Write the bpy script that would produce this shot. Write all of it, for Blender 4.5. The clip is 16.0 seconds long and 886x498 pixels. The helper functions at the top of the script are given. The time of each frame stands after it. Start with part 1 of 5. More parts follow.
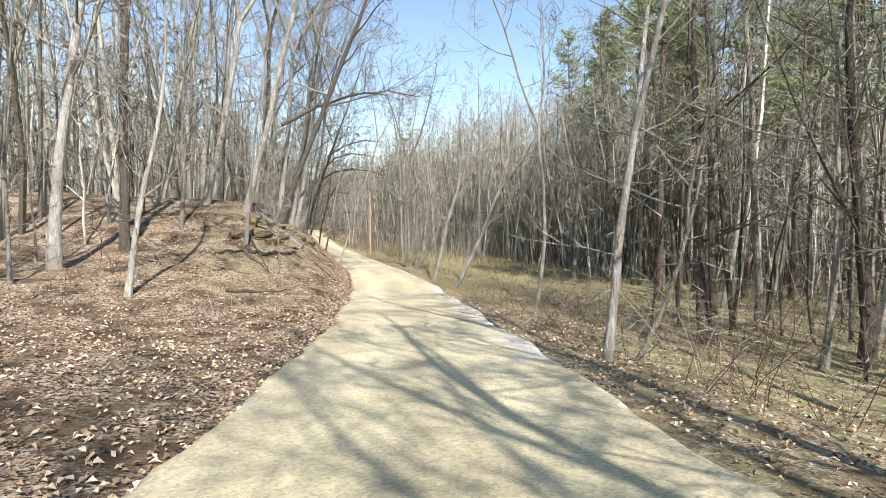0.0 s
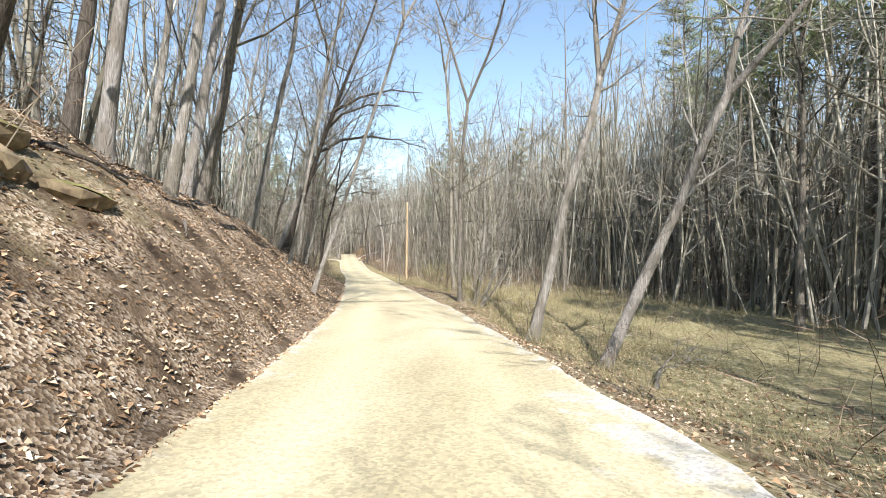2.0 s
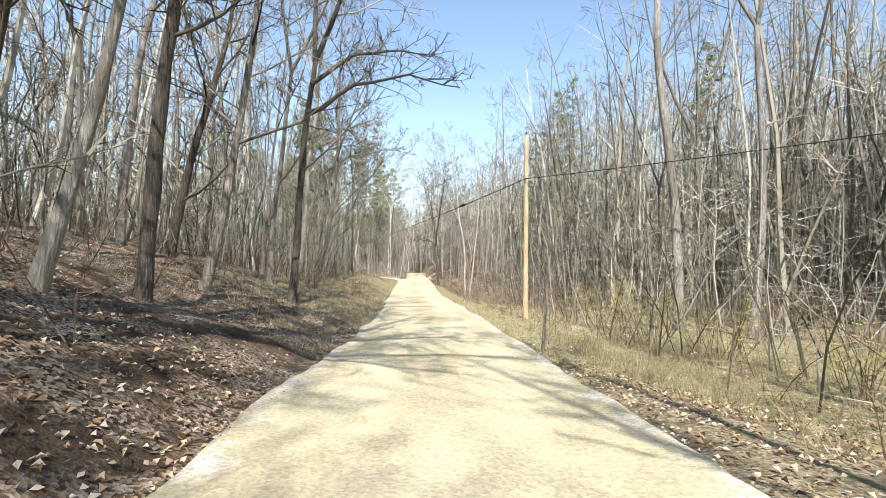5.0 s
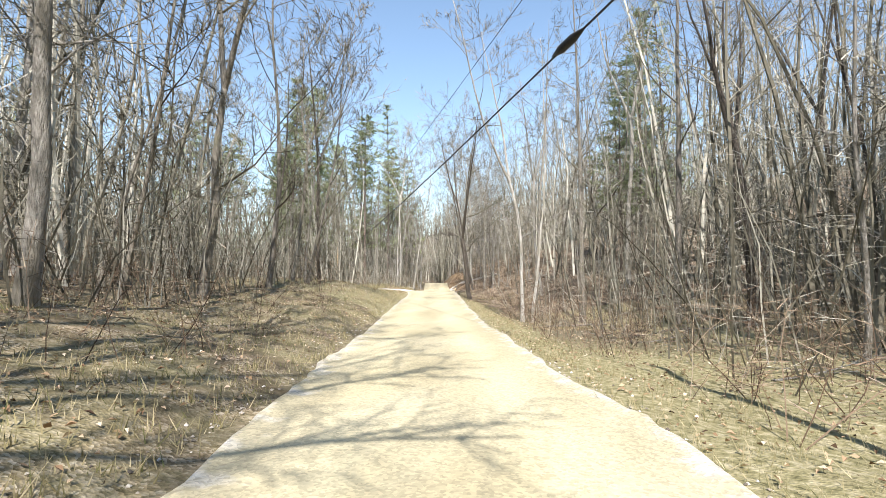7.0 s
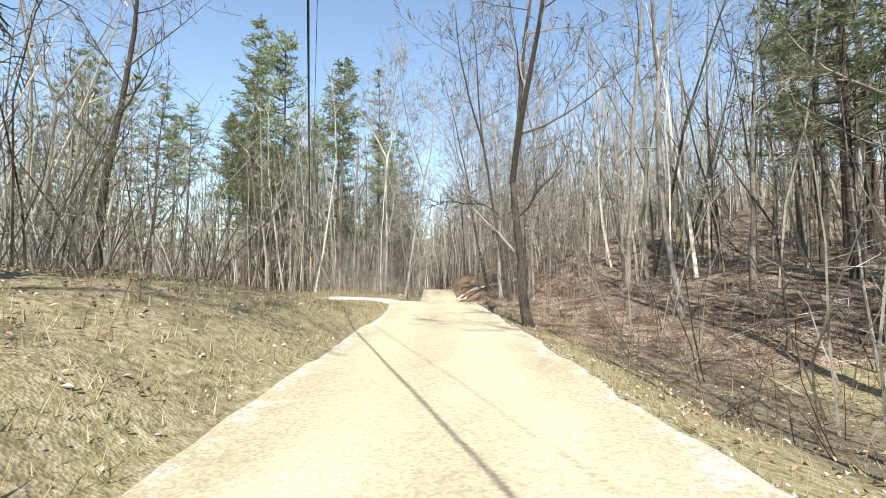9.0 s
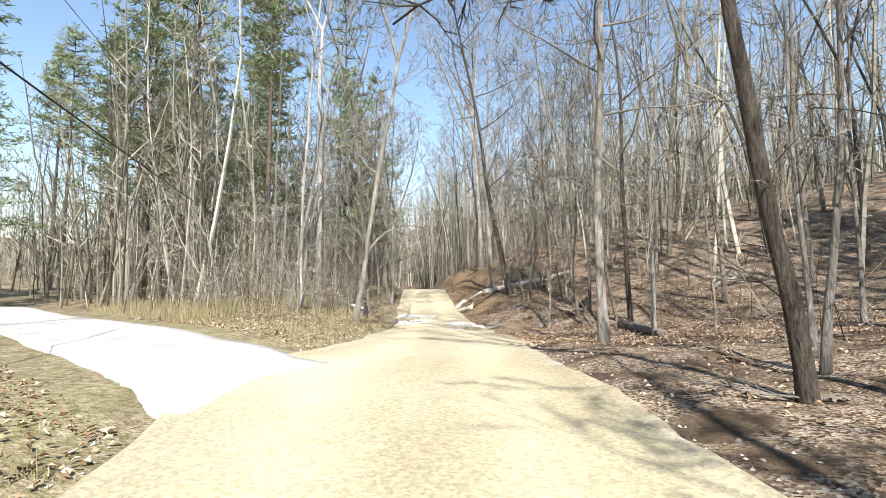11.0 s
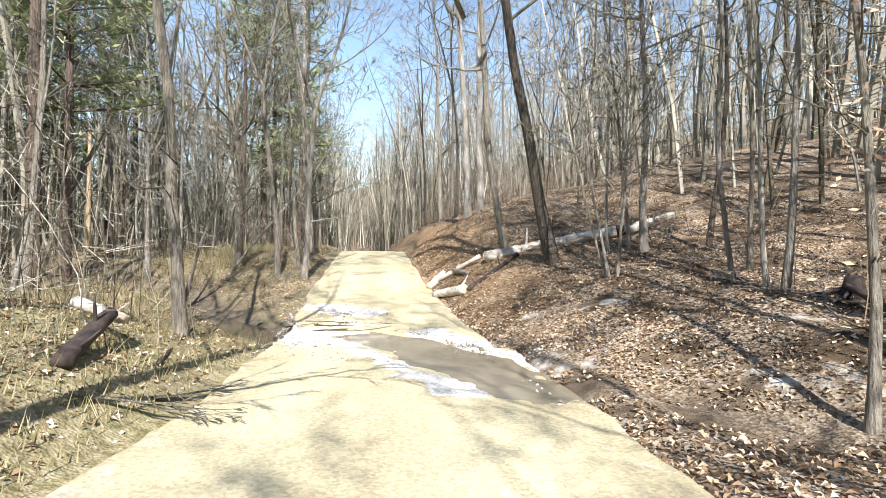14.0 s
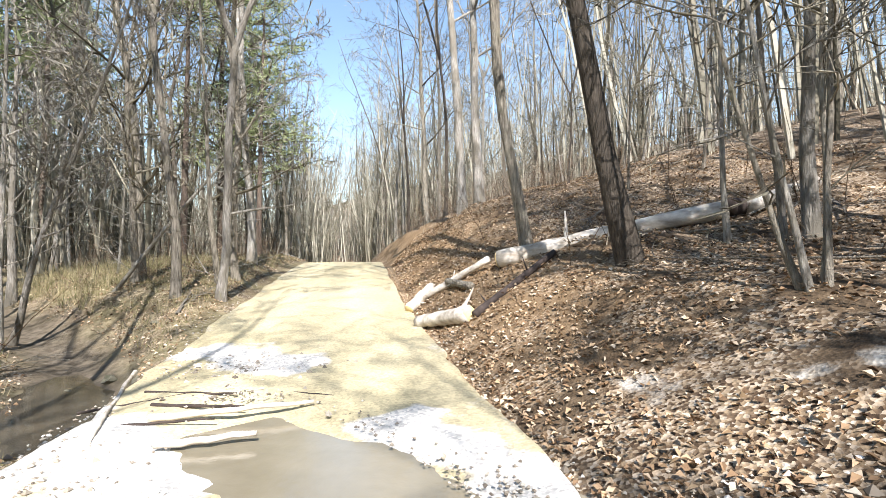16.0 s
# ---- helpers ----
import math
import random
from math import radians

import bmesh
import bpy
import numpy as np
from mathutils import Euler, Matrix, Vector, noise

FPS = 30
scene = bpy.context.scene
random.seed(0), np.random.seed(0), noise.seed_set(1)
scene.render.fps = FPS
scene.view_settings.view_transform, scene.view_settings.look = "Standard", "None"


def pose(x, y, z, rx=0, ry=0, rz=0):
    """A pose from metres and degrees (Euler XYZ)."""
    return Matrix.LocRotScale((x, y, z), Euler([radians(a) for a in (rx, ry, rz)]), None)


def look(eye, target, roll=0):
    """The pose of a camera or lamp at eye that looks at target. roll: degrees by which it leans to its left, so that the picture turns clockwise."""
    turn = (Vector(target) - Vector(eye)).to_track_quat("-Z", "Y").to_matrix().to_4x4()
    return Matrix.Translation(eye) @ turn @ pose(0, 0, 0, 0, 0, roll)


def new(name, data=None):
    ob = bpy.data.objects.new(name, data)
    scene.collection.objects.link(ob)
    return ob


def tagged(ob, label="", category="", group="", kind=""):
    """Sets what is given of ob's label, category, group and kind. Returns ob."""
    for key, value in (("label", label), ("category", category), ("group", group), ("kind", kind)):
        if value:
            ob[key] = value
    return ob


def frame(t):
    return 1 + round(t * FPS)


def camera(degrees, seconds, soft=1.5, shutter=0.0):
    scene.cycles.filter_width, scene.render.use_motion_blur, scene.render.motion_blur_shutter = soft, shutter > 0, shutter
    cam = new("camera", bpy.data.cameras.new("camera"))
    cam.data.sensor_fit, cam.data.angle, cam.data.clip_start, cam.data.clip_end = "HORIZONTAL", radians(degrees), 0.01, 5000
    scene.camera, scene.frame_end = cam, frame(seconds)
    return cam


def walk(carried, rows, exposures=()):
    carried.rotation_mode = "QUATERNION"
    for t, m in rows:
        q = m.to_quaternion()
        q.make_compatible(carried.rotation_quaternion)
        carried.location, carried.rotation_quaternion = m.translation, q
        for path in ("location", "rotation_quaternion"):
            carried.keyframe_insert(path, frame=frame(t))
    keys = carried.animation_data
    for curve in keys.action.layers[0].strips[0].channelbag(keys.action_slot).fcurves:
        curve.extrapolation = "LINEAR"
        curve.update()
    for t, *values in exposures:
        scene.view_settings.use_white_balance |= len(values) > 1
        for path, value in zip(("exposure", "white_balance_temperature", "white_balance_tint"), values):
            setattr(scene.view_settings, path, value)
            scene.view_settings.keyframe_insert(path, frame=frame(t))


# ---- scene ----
cam = camera(83.8, 16.0, 0.5)
PATH = [
    (0, (-0.015, -0.006, 4.243), (-0.006, 1.991, 4.139), -0.0),
    (0.5, (-0.271, 5.047, 3.651), (-0.282, 7.046, 3.584), 0.3),
    (1, (-0.656, 10.226, 3.178), (-0.699, 12.225, 3.13), 0.4),
    (1.5, (-1.135, 14.978, 2.886), (-1.236, 16.976, 2.863), 0.5),
    (2, (-1.788, 20.121, 2.586), (-1.966, 22.113, 2.606), 0.7),
    (2.5, (-2.67, 25.328, 2.428), (-2.915, 27.312, 2.478), 0.1),
    (3, (-3.74, 30.792, 2.236), (-4.055, 32.766, 2.306), -0.1),
    (3.5, (-4.763, 35.617, 2.126), (-5.139, 37.579, 2.208), -0.7),
    (4, (-6.091, 40.587, 1.951), (-6.504, 42.542, 2.049), -0.1),
    (4.2, (-6.578, 42.467, 1.907), (-7.004, 44.419, 2.003), 0.3),
    (6.3, (-12.182, 62.74, 1.436), (-12.718, 64.662, 1.575), 0.2),
    (6.5, (-12.638, 64.659, 1.439), (-13.182, 66.578, 1.579), 0.1),
    (7, (-14.454, 70.246, 1.433), (-15.01, 72.161, 1.586), -0.1),
    (7.5, (-15.843, 74.37, 1.445), (-16.403, 76.283, 1.61), -0.2),
    (8, (-17.78, 80.341, 1.451), (-18.345, 82.252, 1.624), -0.6),
    (8.5, (-19.336, 85.216, 1.445), (-19.903, 87.126, 1.619), -0.8),
    (8.7, (-19.999, 87.169, 1.448), (-20.565, 89.079, 1.632), 0.0),
    (10.8, (-26.436, 107.996, 2.136), (-26.942, 109.924, 2.304), 0.5),
    (11, (-27.045, 109.81, 2.192), (-27.536, 111.742, 2.353), 0.3),
    (11.5, (-28.156, 113.326, 2.423), (-28.612, 115.27, 2.544), 0.2),
    (12, (-28.908, 115.945, 2.467), (-29.326, 117.899, 2.567), -0.3),
    (12.5, (-29.754, 119.302, 2.371), (-30.141, 121.263, 2.437), -0.3),
    (13, (-30.33, 121.756, 2.247), (-30.702, 123.72, 2.279), 0.7),
    (13.5, (-30.729, 123.521, 2.205), (-31.072, 125.491, 2.253), 0.0),
    (14, (-31.155, 125.742, 2.121), (-31.48, 127.715, 2.135), 0.9),
    (14.5, (-31.528, 127.25, 2.019), (-31.806, 129.23, 2.06), 1.2),
    (15, (-31.771, 128.721, 1.938), (-32.006, 130.706, 1.978), -1.4),
    (15.5, (-31.949, 130.113, 1.775), (-32.161, 132.101, 1.812), -0.7),
    (16, (-32.14, 131.715, 1.846), (-32.413, 133.695, 1.919), -0.1),
]
EXPOSURES = [(0, 0.88), (4, 1.04), (10, 0.86), (12.5, 1.04), (14, 1.12), (16, 1.12)]
walk(cam, [(t, look(eye, target, roll)) for t, eye, target, roll in PATH], EXPOSURES)

# ---- light ----
SUN_ELEVATION, SUN_LEFT = 42.0, 18.5      # degrees; shadows fall ahead and to the left of +y
sun = new("sun", bpy.data.lights.new("sun", "SUN"))
sun.data.energy, sun.data.angle, sun.data.color = 5.0, radians(0.5), (1.0, 0.95, 0.935)
ray_dir = Vector((-math.sin(radians(SUN_LEFT)) * math.cos(radians(SUN_ELEVATION)),
                  math.cos(radians(SUN_LEFT)) * math.cos(radians(SUN_ELEVATION)),
                  -math.sin(radians(SUN_ELEVATION))))
sun.matrix_world = look((0, 0, 60), Vector((0, 0, 60)) + ray_dir)
world = bpy.data.worlds.new("sky")
scene.world = world
world.use_nodes = True
wt = world.node_tree
sky = wt.nodes.new("ShaderNodeTexSky")
sky.sky_type, sky.sun_disc = "NISHITA", False
sky.sun_elevation = radians(SUN_ELEVATION)
sky.sun_rotation = math.atan2(-ray_dir.x, -ray_dir.y)
sky.air_density, sky.dust_density, sky.ozone_density = 1.25, 0.25, 1.2
wt.nodes["Background"].inputs["Strength"].default_value = 0.125
wt.links.new(sky.outputs[0], wt.nodes["Background"].inputs[0])


# ---- materials ----
def nodes_of(name, rough=0.8, metal=0.0, spec=0.3):
    m = bpy.data.materials.new(name)
    m.use_nodes = True
    b = m.node_tree.nodes["Principled BSDF"]
    b.inputs["Roughness"].default_value = rough
    b.inputs["Metallic"].default_value = metal
    b.inputs["Specular IOR Level"].default_value = spec
    return m, m.node_tree, b


def node(t, kind, **values):
    n = t.nodes.new(kind)
    for key, v in values.items():
        n.inputs[key.replace("_", " ")].default_value = v
    return n


def ramp(t, fac, stops):
    n = t.nodes.new("ShaderNodeValToRGB")
    e = n.color_ramp.elements
    while len(e) < len(stops):
        e.new(0.5)
    for i, (p, c) in enumerate(stops):
        e[i].position, e[i].color = p, (*c, 1)
    t.links.new(fac, n.inputs[0])
    return n.outputs[0]


def mixed(t, fac, a, b, how="MIX"):
    n = t.nodes.new("ShaderNodeMix")
    n.data_type, n.blend_type = "RGBA", how
    for sock, v in ((n.inputs[0], fac), (n.inputs[6], a), (n.inputs[7], b)):
        if isinstance(v, (int, float)):
            sock.default_value = v
        elif isinstance(v, tuple):
            sock.default_value = (*v, 1)
        else:
            t.links.new(v, sock)
    return n.outputs[2]


def noise_at(t, scale, detail=4.0, stretch=(1, 1, 1), rough=0.6):
    c = t.nodes.new("ShaderNodeTexCoord")
    mp = t.nodes.new("ShaderNodeMapping")
    mp.inputs["Scale"].default_value = stretch
    t.links.new(c.outputs["Object"], mp.inputs[0])
    n = node(t, "ShaderNodeTexNoise", Scale=scale, Detail=detail, Roughness=rough)
    t.links.new(mp.outputs[0], n.inputs["Vector"])
    return n.outputs["Fac"]


def cells_at(t, scale, feature="F1", out="Color"):
    c = t.nodes.new("ShaderNodeTexCoord")
    n = node(t, "ShaderNodeTexVoronoi", Scale=scale)
    n.feature = feature
    t.links.new(c.outputs["Object"], n.inputs["Vector"])
    return n.outputs[out]


def bumped(t, b, height, strength, dist):
    n = node(t, "ShaderNodeBump", Strength=strength, Distance=dist)
    t.links.new(height, n.inputs["Height"])
    t.links.new(n.outputs[0], b.inputs["Normal"])


def attribute(t, name):
    n = t.nodes.new("ShaderNodeAttribute")
    n.attribute_name = name
    return n.outputs["Fac"]


def ground_material():
    m, t, b = nodes_of("leaf_litter_ground", 0.95, spec=0.1)
    cell = t.nodes.new("ShaderNodeSeparateColor")
    t.links.new(cells_at(t, 32.0), cell.inputs[0])
    leaf = ramp(t, cell.outputs[0], [(0.0, (0.045, 0.03, 0.02)), (0.3, (0.14, 0.095, 0.06)), (0.6, (0.33, 0.25, 0.16)),
                                     (0.85, (0.42, 0.34, 0.25)), (1.0, (0.52, 0.45, 0.35))])
    soil = ramp(t, noise_at(t, 3.0), [(0.3, (0.035, 0.025, 0.017)), (0.7, (0.15, 0.108, 0.068))])
    litter = mixed(t, ramp(t, noise_at(t, 1.1, 6), [(0.40, (0, 0, 0)), (0.58, (1, 1, 1))]), soil, leaf)
    grass = ramp(t, noise_at(t, 9.0, 6), [(0.3, (0.12, 0.11, 0.05)), (0.5, (0.27, 0.24, 0.125)), (0.72, (0.46, 0.40, 0.26))])
    mud = ramp(t, noise_at(t, 5.0, 6), [(0.3, (0.05, 0.04, 0.028)), (0.7, (0.19, 0.16, 0.12))])
    green = t.nodes.new("ShaderNodeMath")
    green.operation, green.use_clamp = "MULTIPLY_ADD", True
    t.links.new(attribute(t, "grass"), green.inputs[0])
    green.inputs[1].default_value = 2.2
    shift = t.nodes.new("ShaderNodeMath")
    shift.operation = "MULTIPLY_ADD"
    t.links.new(noise_at(t, 0.9, 5), shift.inputs[0])
    shift.inputs[1].default_value, shift.inputs[2].default_value = -2.0, 0.6
    t.links.new(shift.outputs[0], green.inputs[2])
    col = mixed(t, green.outputs[0], litter, grass)
    col = mixed(t, attribute(t, "mud"), col, mud)
    grit = t.nodes.new("ShaderNodeMath")
    grit.operation, grit.use_clamp = "MULTIPLY_ADD", True
    t.links.new(attribute(t, "sand"), grit.inputs[0])
    grit.inputs[1].default_value = 2.6
    drift = t.nodes.new("ShaderNodeMath")
    drift.operation = "MULTIPLY_ADD"
    t.links.new(noise_at(t, 1.9, 6), drift.inputs[0])
    drift.inputs[1].default_value, drift.inputs[2].default_value = -7.0, 1.55
    t.links.new(drift.outputs[0], grit.inputs[2])
    col = mixed(t, grit.outputs[0], col, ramp(t, noise_at(t, 14.0, 5), [(0.3, (0.36, 0.33, 0.27)), (0.7, (0.60, 0.57, 0.51))]))
    col = mixed(t, attribute(t, "clay"), col, ramp(t, noise_at(t, 6.0, 6), [(0.3, (0.21, 0.135, 0.072)), (0.7, (0.43, 0.30, 0.17))]))
    t.links.new(col, b.inputs["Base Color"])
    bumped(t, b, cells_at(t, 32.0, out="Distance"), 0.45, 0.03)
    return m


def gravel_material(name, low, high, pale):
    m, t, b = nodes_of(name, 0.9, spec=0.2)
    base = ramp(t, noise_at(t, 0.55, 6, (1, 0.35, 1)), [(0.3, low), (0.7, high)])
    cell = t.nodes.new("ShaderNodeSeparateColor")
    t.links.new(cells_at(t, 34.0), cell.inputs[0])
    stones = ramp(t, cell.outputs[0], [(0.0, (0.62, 0.62, 0.62)), (0.5, (0.9, 0.9, 0.9)), (1.0, (1.15, 1.12, 1.08))])
    col = mixed(t, 0.7, base, stones, "MULTIPLY")
    rut = mixed(t, attribute(t, "worn"), (0.80, 0.79, 0.77), (1.06, 1.05, 1.02))
    col = mixed(t, ramp(t, noise_at(t, 1.3, 5, (1, 0.3, 1)), [(0.3, (0.3, 0.3, 0.3)), (0.65, (1, 1, 1))]), col, mixed(t, 1.0, col, rut, "MULTIPLY"))
    edge = t.nodes.new("ShaderNodeMath")
    edge.operation, edge.use_clamp = "MULTIPLY_ADD", True
    t.links.new(attribute(t, "loose"), edge.inputs[0])
    edge.inputs[1].default_value = 2.4
    sh = t.nodes.new("ShaderNodeMath")
    sh.operation = "MULTIPLY_ADD"
    t.links.new(noise_at(t, 2.6, 6), sh.inputs[0])
    sh.inputs[1].default_value, sh.inputs[2].default_value = -3.0, 0.5
    t.links.new(sh.outputs[0], edge.inputs[2])
    col = mixed(t, edge.outputs[0], col, mixed(t, 1.0, pale, stones, "MULTIPLY"))
    t.links.new(col, b.inputs["Base Color"])
    bumped(t, b, mixed(t, 0.5, cells_at(t, 34.0, out="Distance"), noise_at(t, 60.0, 4)), 0.35, 0.015)
    return m


def bark_material(name, dark, light, blotch=None, moss=0.0):
    m, t, b = nodes_of(name, 0.9, spec=0.15)
    info = t.nodes.new("ShaderNodeObjectInfo")
    col = ramp(t, noise_at(t, 7.0, 8, (4, 4, 0.5), 0.7), [(0.32, dark), (0.66, light)])
    if blotch:
        col = mixed(t, ramp(t, noise_at(t, 1.6, 5, (1.5, 1.5, 0.6)), [(0.46, (0, 0, 0)), (0.56, (1, 1, 1))]), col, blotch)
    if moss:
        col = mixed(t, ramp(t, noise_at(t, 1.1, 5), [(0.56, (0, 0, 0)), (0.75, (moss, moss, moss))]), col, (0.14, 0.16, 0.05))
    tone = ramp(t, info.outputs["Random"], [(0.0, (0.72, 0.7, 0.68)), (1.0, (1.2, 1.18, 1.12))])
    t.links.new(mixed(t, 1.0, col, tone, "MULTIPLY"), b.inputs["Base Color"])
    bumped(t, b, noise_at(t, 9.0, 6, (4, 4, 0.6)), 1.0, 0.09)
    return m


def island_material(name, stops, rough=0.9):
    m, t, b = nodes_of(name, rough, spec=0.15)
    g = t.nodes.new("ShaderNodeNewGeometry")
    t.links.new(ramp(t, g.outputs["Random Per Island"], stops), b.inputs["Base Color"])
    return m


def plain_material(name, low, high, scale=12.0, rough=0.7, metal=0.0, stretch=(1, 1, 1)):
    m, t, b = nodes_of(name, rough, metal)
    f = noise_at(t, scale, 6, stretch)
    t.links.new(ramp(t, f, [(0.3, low), (0.7, high)]), b.inputs["Base Color"])
    bumped(t, b, f, 0.4, 0.02)
    return m


GROUND = ground_material()
GRAVEL = gravel_material("tan_limestone_gravel", (0.48, 0.42, 0.26), (0.65, 0.58, 0.39), (0.68, 0.655, 0.60))
WHITE_GRAVEL = gravel_material("white_limestone_gravel", (0.52, 0.495, 0.44), (0.68, 0.655, 0.60), (0.72, 0.705, 0.67))
BARK_GREY = bark_material("grey_bark", (0.10, 0.09, 0.072), (0.40, 0.37, 0.315), moss=0.35)
BARK_PALE = bark_material("pale_bark", (0.15, 0.138, 0.12), (0.52, 0.50, 0.455), (0.24, 0.225, 0.19))
BARK_WHITE = bark_material("whitish_bark", (0.26, 0.245, 0.215), (0.70, 0.68, 0.64), (0.36, 0.335, 0.285))
BARK_DARK = bark_material("dark_furrowed_bark", (0.045, 0.039, 0.033), (0.18, 0.157, 0.13))
BARK_PINE = bark_material("pine_bark", (0.06, 0.048, 0.04), (0.21, 0.165, 0.135))
TWIG = island_material("twigs", [(0.0, (0.05, 0.042, 0.03)), (0.6, (0.165, 0.148, 0.105)), (1.0, (0.37, 0.34, 0.26))])
FAR_BARK = island_material("woodland_bark", [(0.0, (0.06, 0.054, 0.036)), (0.45, (0.18, 0.165, 0.122)), (0.8, (0.36, 0.337, 0.265)), (1.0, (0.57, 0.54, 0.44))])
BRUSH = island_material("brown_brush_stems", [(0.0, (0.05, 0.033, 0.022)), (0.5, (0.17, 0.115, 0.075)), (0.85, (0.33, 0.25, 0.17)), (1.0, (0.50, 0.43, 0.32))])
def leafy(m, share):
    """Lets light through thin foliage."""
    t, b = m.node_tree, m.node_tree.nodes["Principled BSDF"]
    glow, mix = t.nodes.new("ShaderNodeBsdfTranslucent"), t.nodes.new("ShaderNodeMixShader")
    mix.inputs[0].default_value = share
    t.links.new(b.inputs["Base Color"].links[0].from_socket, glow.inputs["Color"])
    t.links.new(b.outputs[0], mix.inputs[1])
    t.links.new(glow.outputs[0], mix.inputs[2])
    t.links.new(mix.outputs[0], t.nodes["Material Output"].inputs["Surface"])
    return m


NEEDLES = island_material("pine_needles", [(0.0, (0.15, 0.18, 0.085)), (0.6, (0.34, 0.38, 0.19)), (1.0, (0.50, 0.53, 0.31))], 0.7)
leafy(NEEDLES, 0.5)
LEAVES = island_material("dead_leaves", [(0.0, (0.06, 0.036, 0.022)), (0.3, (0.25, 0.16, 0.09)), (0.65, (0.48, 0.35, 0.22)), (1.0, (0.68, 0.57, 0.43))], 0.75)
STRAW = island_material("dry_grass", [(0.0, (0.10, 0.105, 0.04)), (0.4, (0.22, 0.19, 0.095)), (1.0, (0.42, 0.36, 0.22))], 0.8)
POLE_WOOD = plain_material("weathered_pole_wood", (0.24, 0.155, 0.08), (0.60, 0.47, 0.29), 5.0, 0.85, 0, (5, 5, 0.35))
CABLE = plain_material("black_cable", (0.015, 0.015, 0.016), (0.03, 0.03, 0.03), 20, 0.6)


# ---- the lie of the land ----
ROAD_LINE = [(-70, 0.6, 9.0), (-20, 0.5, 4.8), (0, 0.13, 2.86), (5, -0.1, 2.27), (10.2, -0.5, 1.80), (15, -1.0, 1.50),
             (20, -1.65, 1.20), (25.3, -2.5, 1.02), (30.8, -3.6, 0.84), (35.6, -4.65, 0.70), (40.6, -5.95, 0.55), (50, -8.5, 0.34),
             (62.9, -12.1, 0.09), (70, -14.2, 0.05), (80, -17.5, 0.06), (87, -19.85, 0.10), (97, -23.0, 0.40), (108, -26.3, 0.76),
             (113, -28.0, 1.0), (116, -28.8, 1.05), (119.3, -29.6, 0.97), (123.5, -30.7, 0.78), (128.7, -32.1, 0.50), (131.7, -32.9, 0.38),
             (136, -34.2, 0.36), (142, -36.3, 0.78), (148, -38.2, 1.42), (153, -39.7, 1.86), (159, -41.6, 2.12), (170, -45.5, 1.9), (190, -52.4, 1.3), (215, -62, 1.0), (240, -84, 1.0), (270, -122, 1.0), (330, -215, 1.0)]


def eased(table, y):
    """Smooth interpolation of rows (y, a, b, ...) with slopes from the neighbours."""
    if y <= table[0][0]:
        return table[0][1:]
    for i in range(len(table) - 1):
        if y < table[i + 1][0]:
            break
    else:
        return table[-1][1:]
    p0, p1, p2, p3 = table[max(i - 1, 0)], table[i], table[i + 1], table[min(i + 2, len(table) - 1)]
    d = p2[0] - p1[0]
    s = (y - p1[0]) / d
    out = []
    for k in range(1, len(p1)):
        m1 = (p2[k] - p0[k]) / (p2[0] - p0[0]) * d
        m2 = (p3[k] - p1[k]) / (p3[0] - p1[0]) * d
        out.append((2 * s**3 - 3 * s**2 + 1) * p1[k] + (s**3 - 2 * s**2 + s) * m1 + (3 * s**2 - 2 * s**3) * p2[k] + (s**3 - s**2) * m2)
    return tuple(out)


OFFS = (2.2, 3.4, 5.0, 8.0, 14.0, 25.0, 50.0, 130.0)
LEFT_HILL = [(-70, 0, .1, .1, .2, .5, 1.5, 5, 18), (8, 0, .1, .15, .3, .8, 2.5, 7, 22), (16, .1, .5, .9, 1.5, 1.8, 2.4, 6, 26),
             (24, .2, 1.3, 2.7, 4.1, 4.4, 5.2, 9, 28), (32, .2, 1.4, 2.9, 4.3, 4.6, 5.6, 10, 30), (40, .2, 1.1, 2.2, 3.6, 4.4, 6.0, 11, 30),
             (50, .15, .8, 1.8, 2.9, 4.2, 6, 10, 26), (58, .1, .4, .9, 1.9, 3.2, 4.8, 8.5, 24), (70, .1, .4, .75, 1.6, 2.9, 4.2, 7, 20)]
LEFT_FLAT = [(80, .1, .35, .5, .9, 1.7, 2.5, 5, 16), (92, .15, .7, 1.1, 1.4, 1.6, 1.8, 2.8, 12), (101, .15, .65, 1.0, 1.3, 1.5, 1.6, 2.2, 10),
             (109, .05, .25, .3, .3, .25, .25, .8, 9), (117, 0, .05, .05, .0, -.1, -.1, .3, 9), (122, .05, .45, .55, .35, .1, .1, .3, 9), (128, .05, .7, .95, .95, .6, .45, .5, 9), (132, 0, .5, .95, 1.05, .7, .5, .5, 9),
             (136, -.05, -.1, -.1, -.1, -.1, -.1, .0, 9), (146, .25, .6, .5, .2, -.1, -.2, 0, 9), (160, .2, .3, .2, 0, -.3, -.4, 0, 9), (330, .2, .3, .2, 0, 0, 0, 0, 12)]
RIGHT_LOW = [(-70, 0, -.3, -.6, -1, -1.2, -1.2, -1, 14), (8, 0, -.2, -.5, -1.0, -1.6, -1.8, -1.5, 14), (16, -.05, -.3, -.6, -1.0, -1.4, -1.5, -1.2, 15),
             (24, -.1, -.4, -.7, -1, -1.2, -1.2, -1, 16), (36, -.1, -.5, -.8, -1, -1.1, -1.1, -.8, 17), (45, 0, .1, -.1, -.6, -.9, -1, -.6, 18),
             (60, -.05, -.2, -.4, -.6, -.7, -.7, -.3, 18), (72, 0, -.15, -.25, -.3, -.3, -.2, .5, 18), (90, 0, -.2, -.4, -.6, -.4, 0, 1.6, 19)]
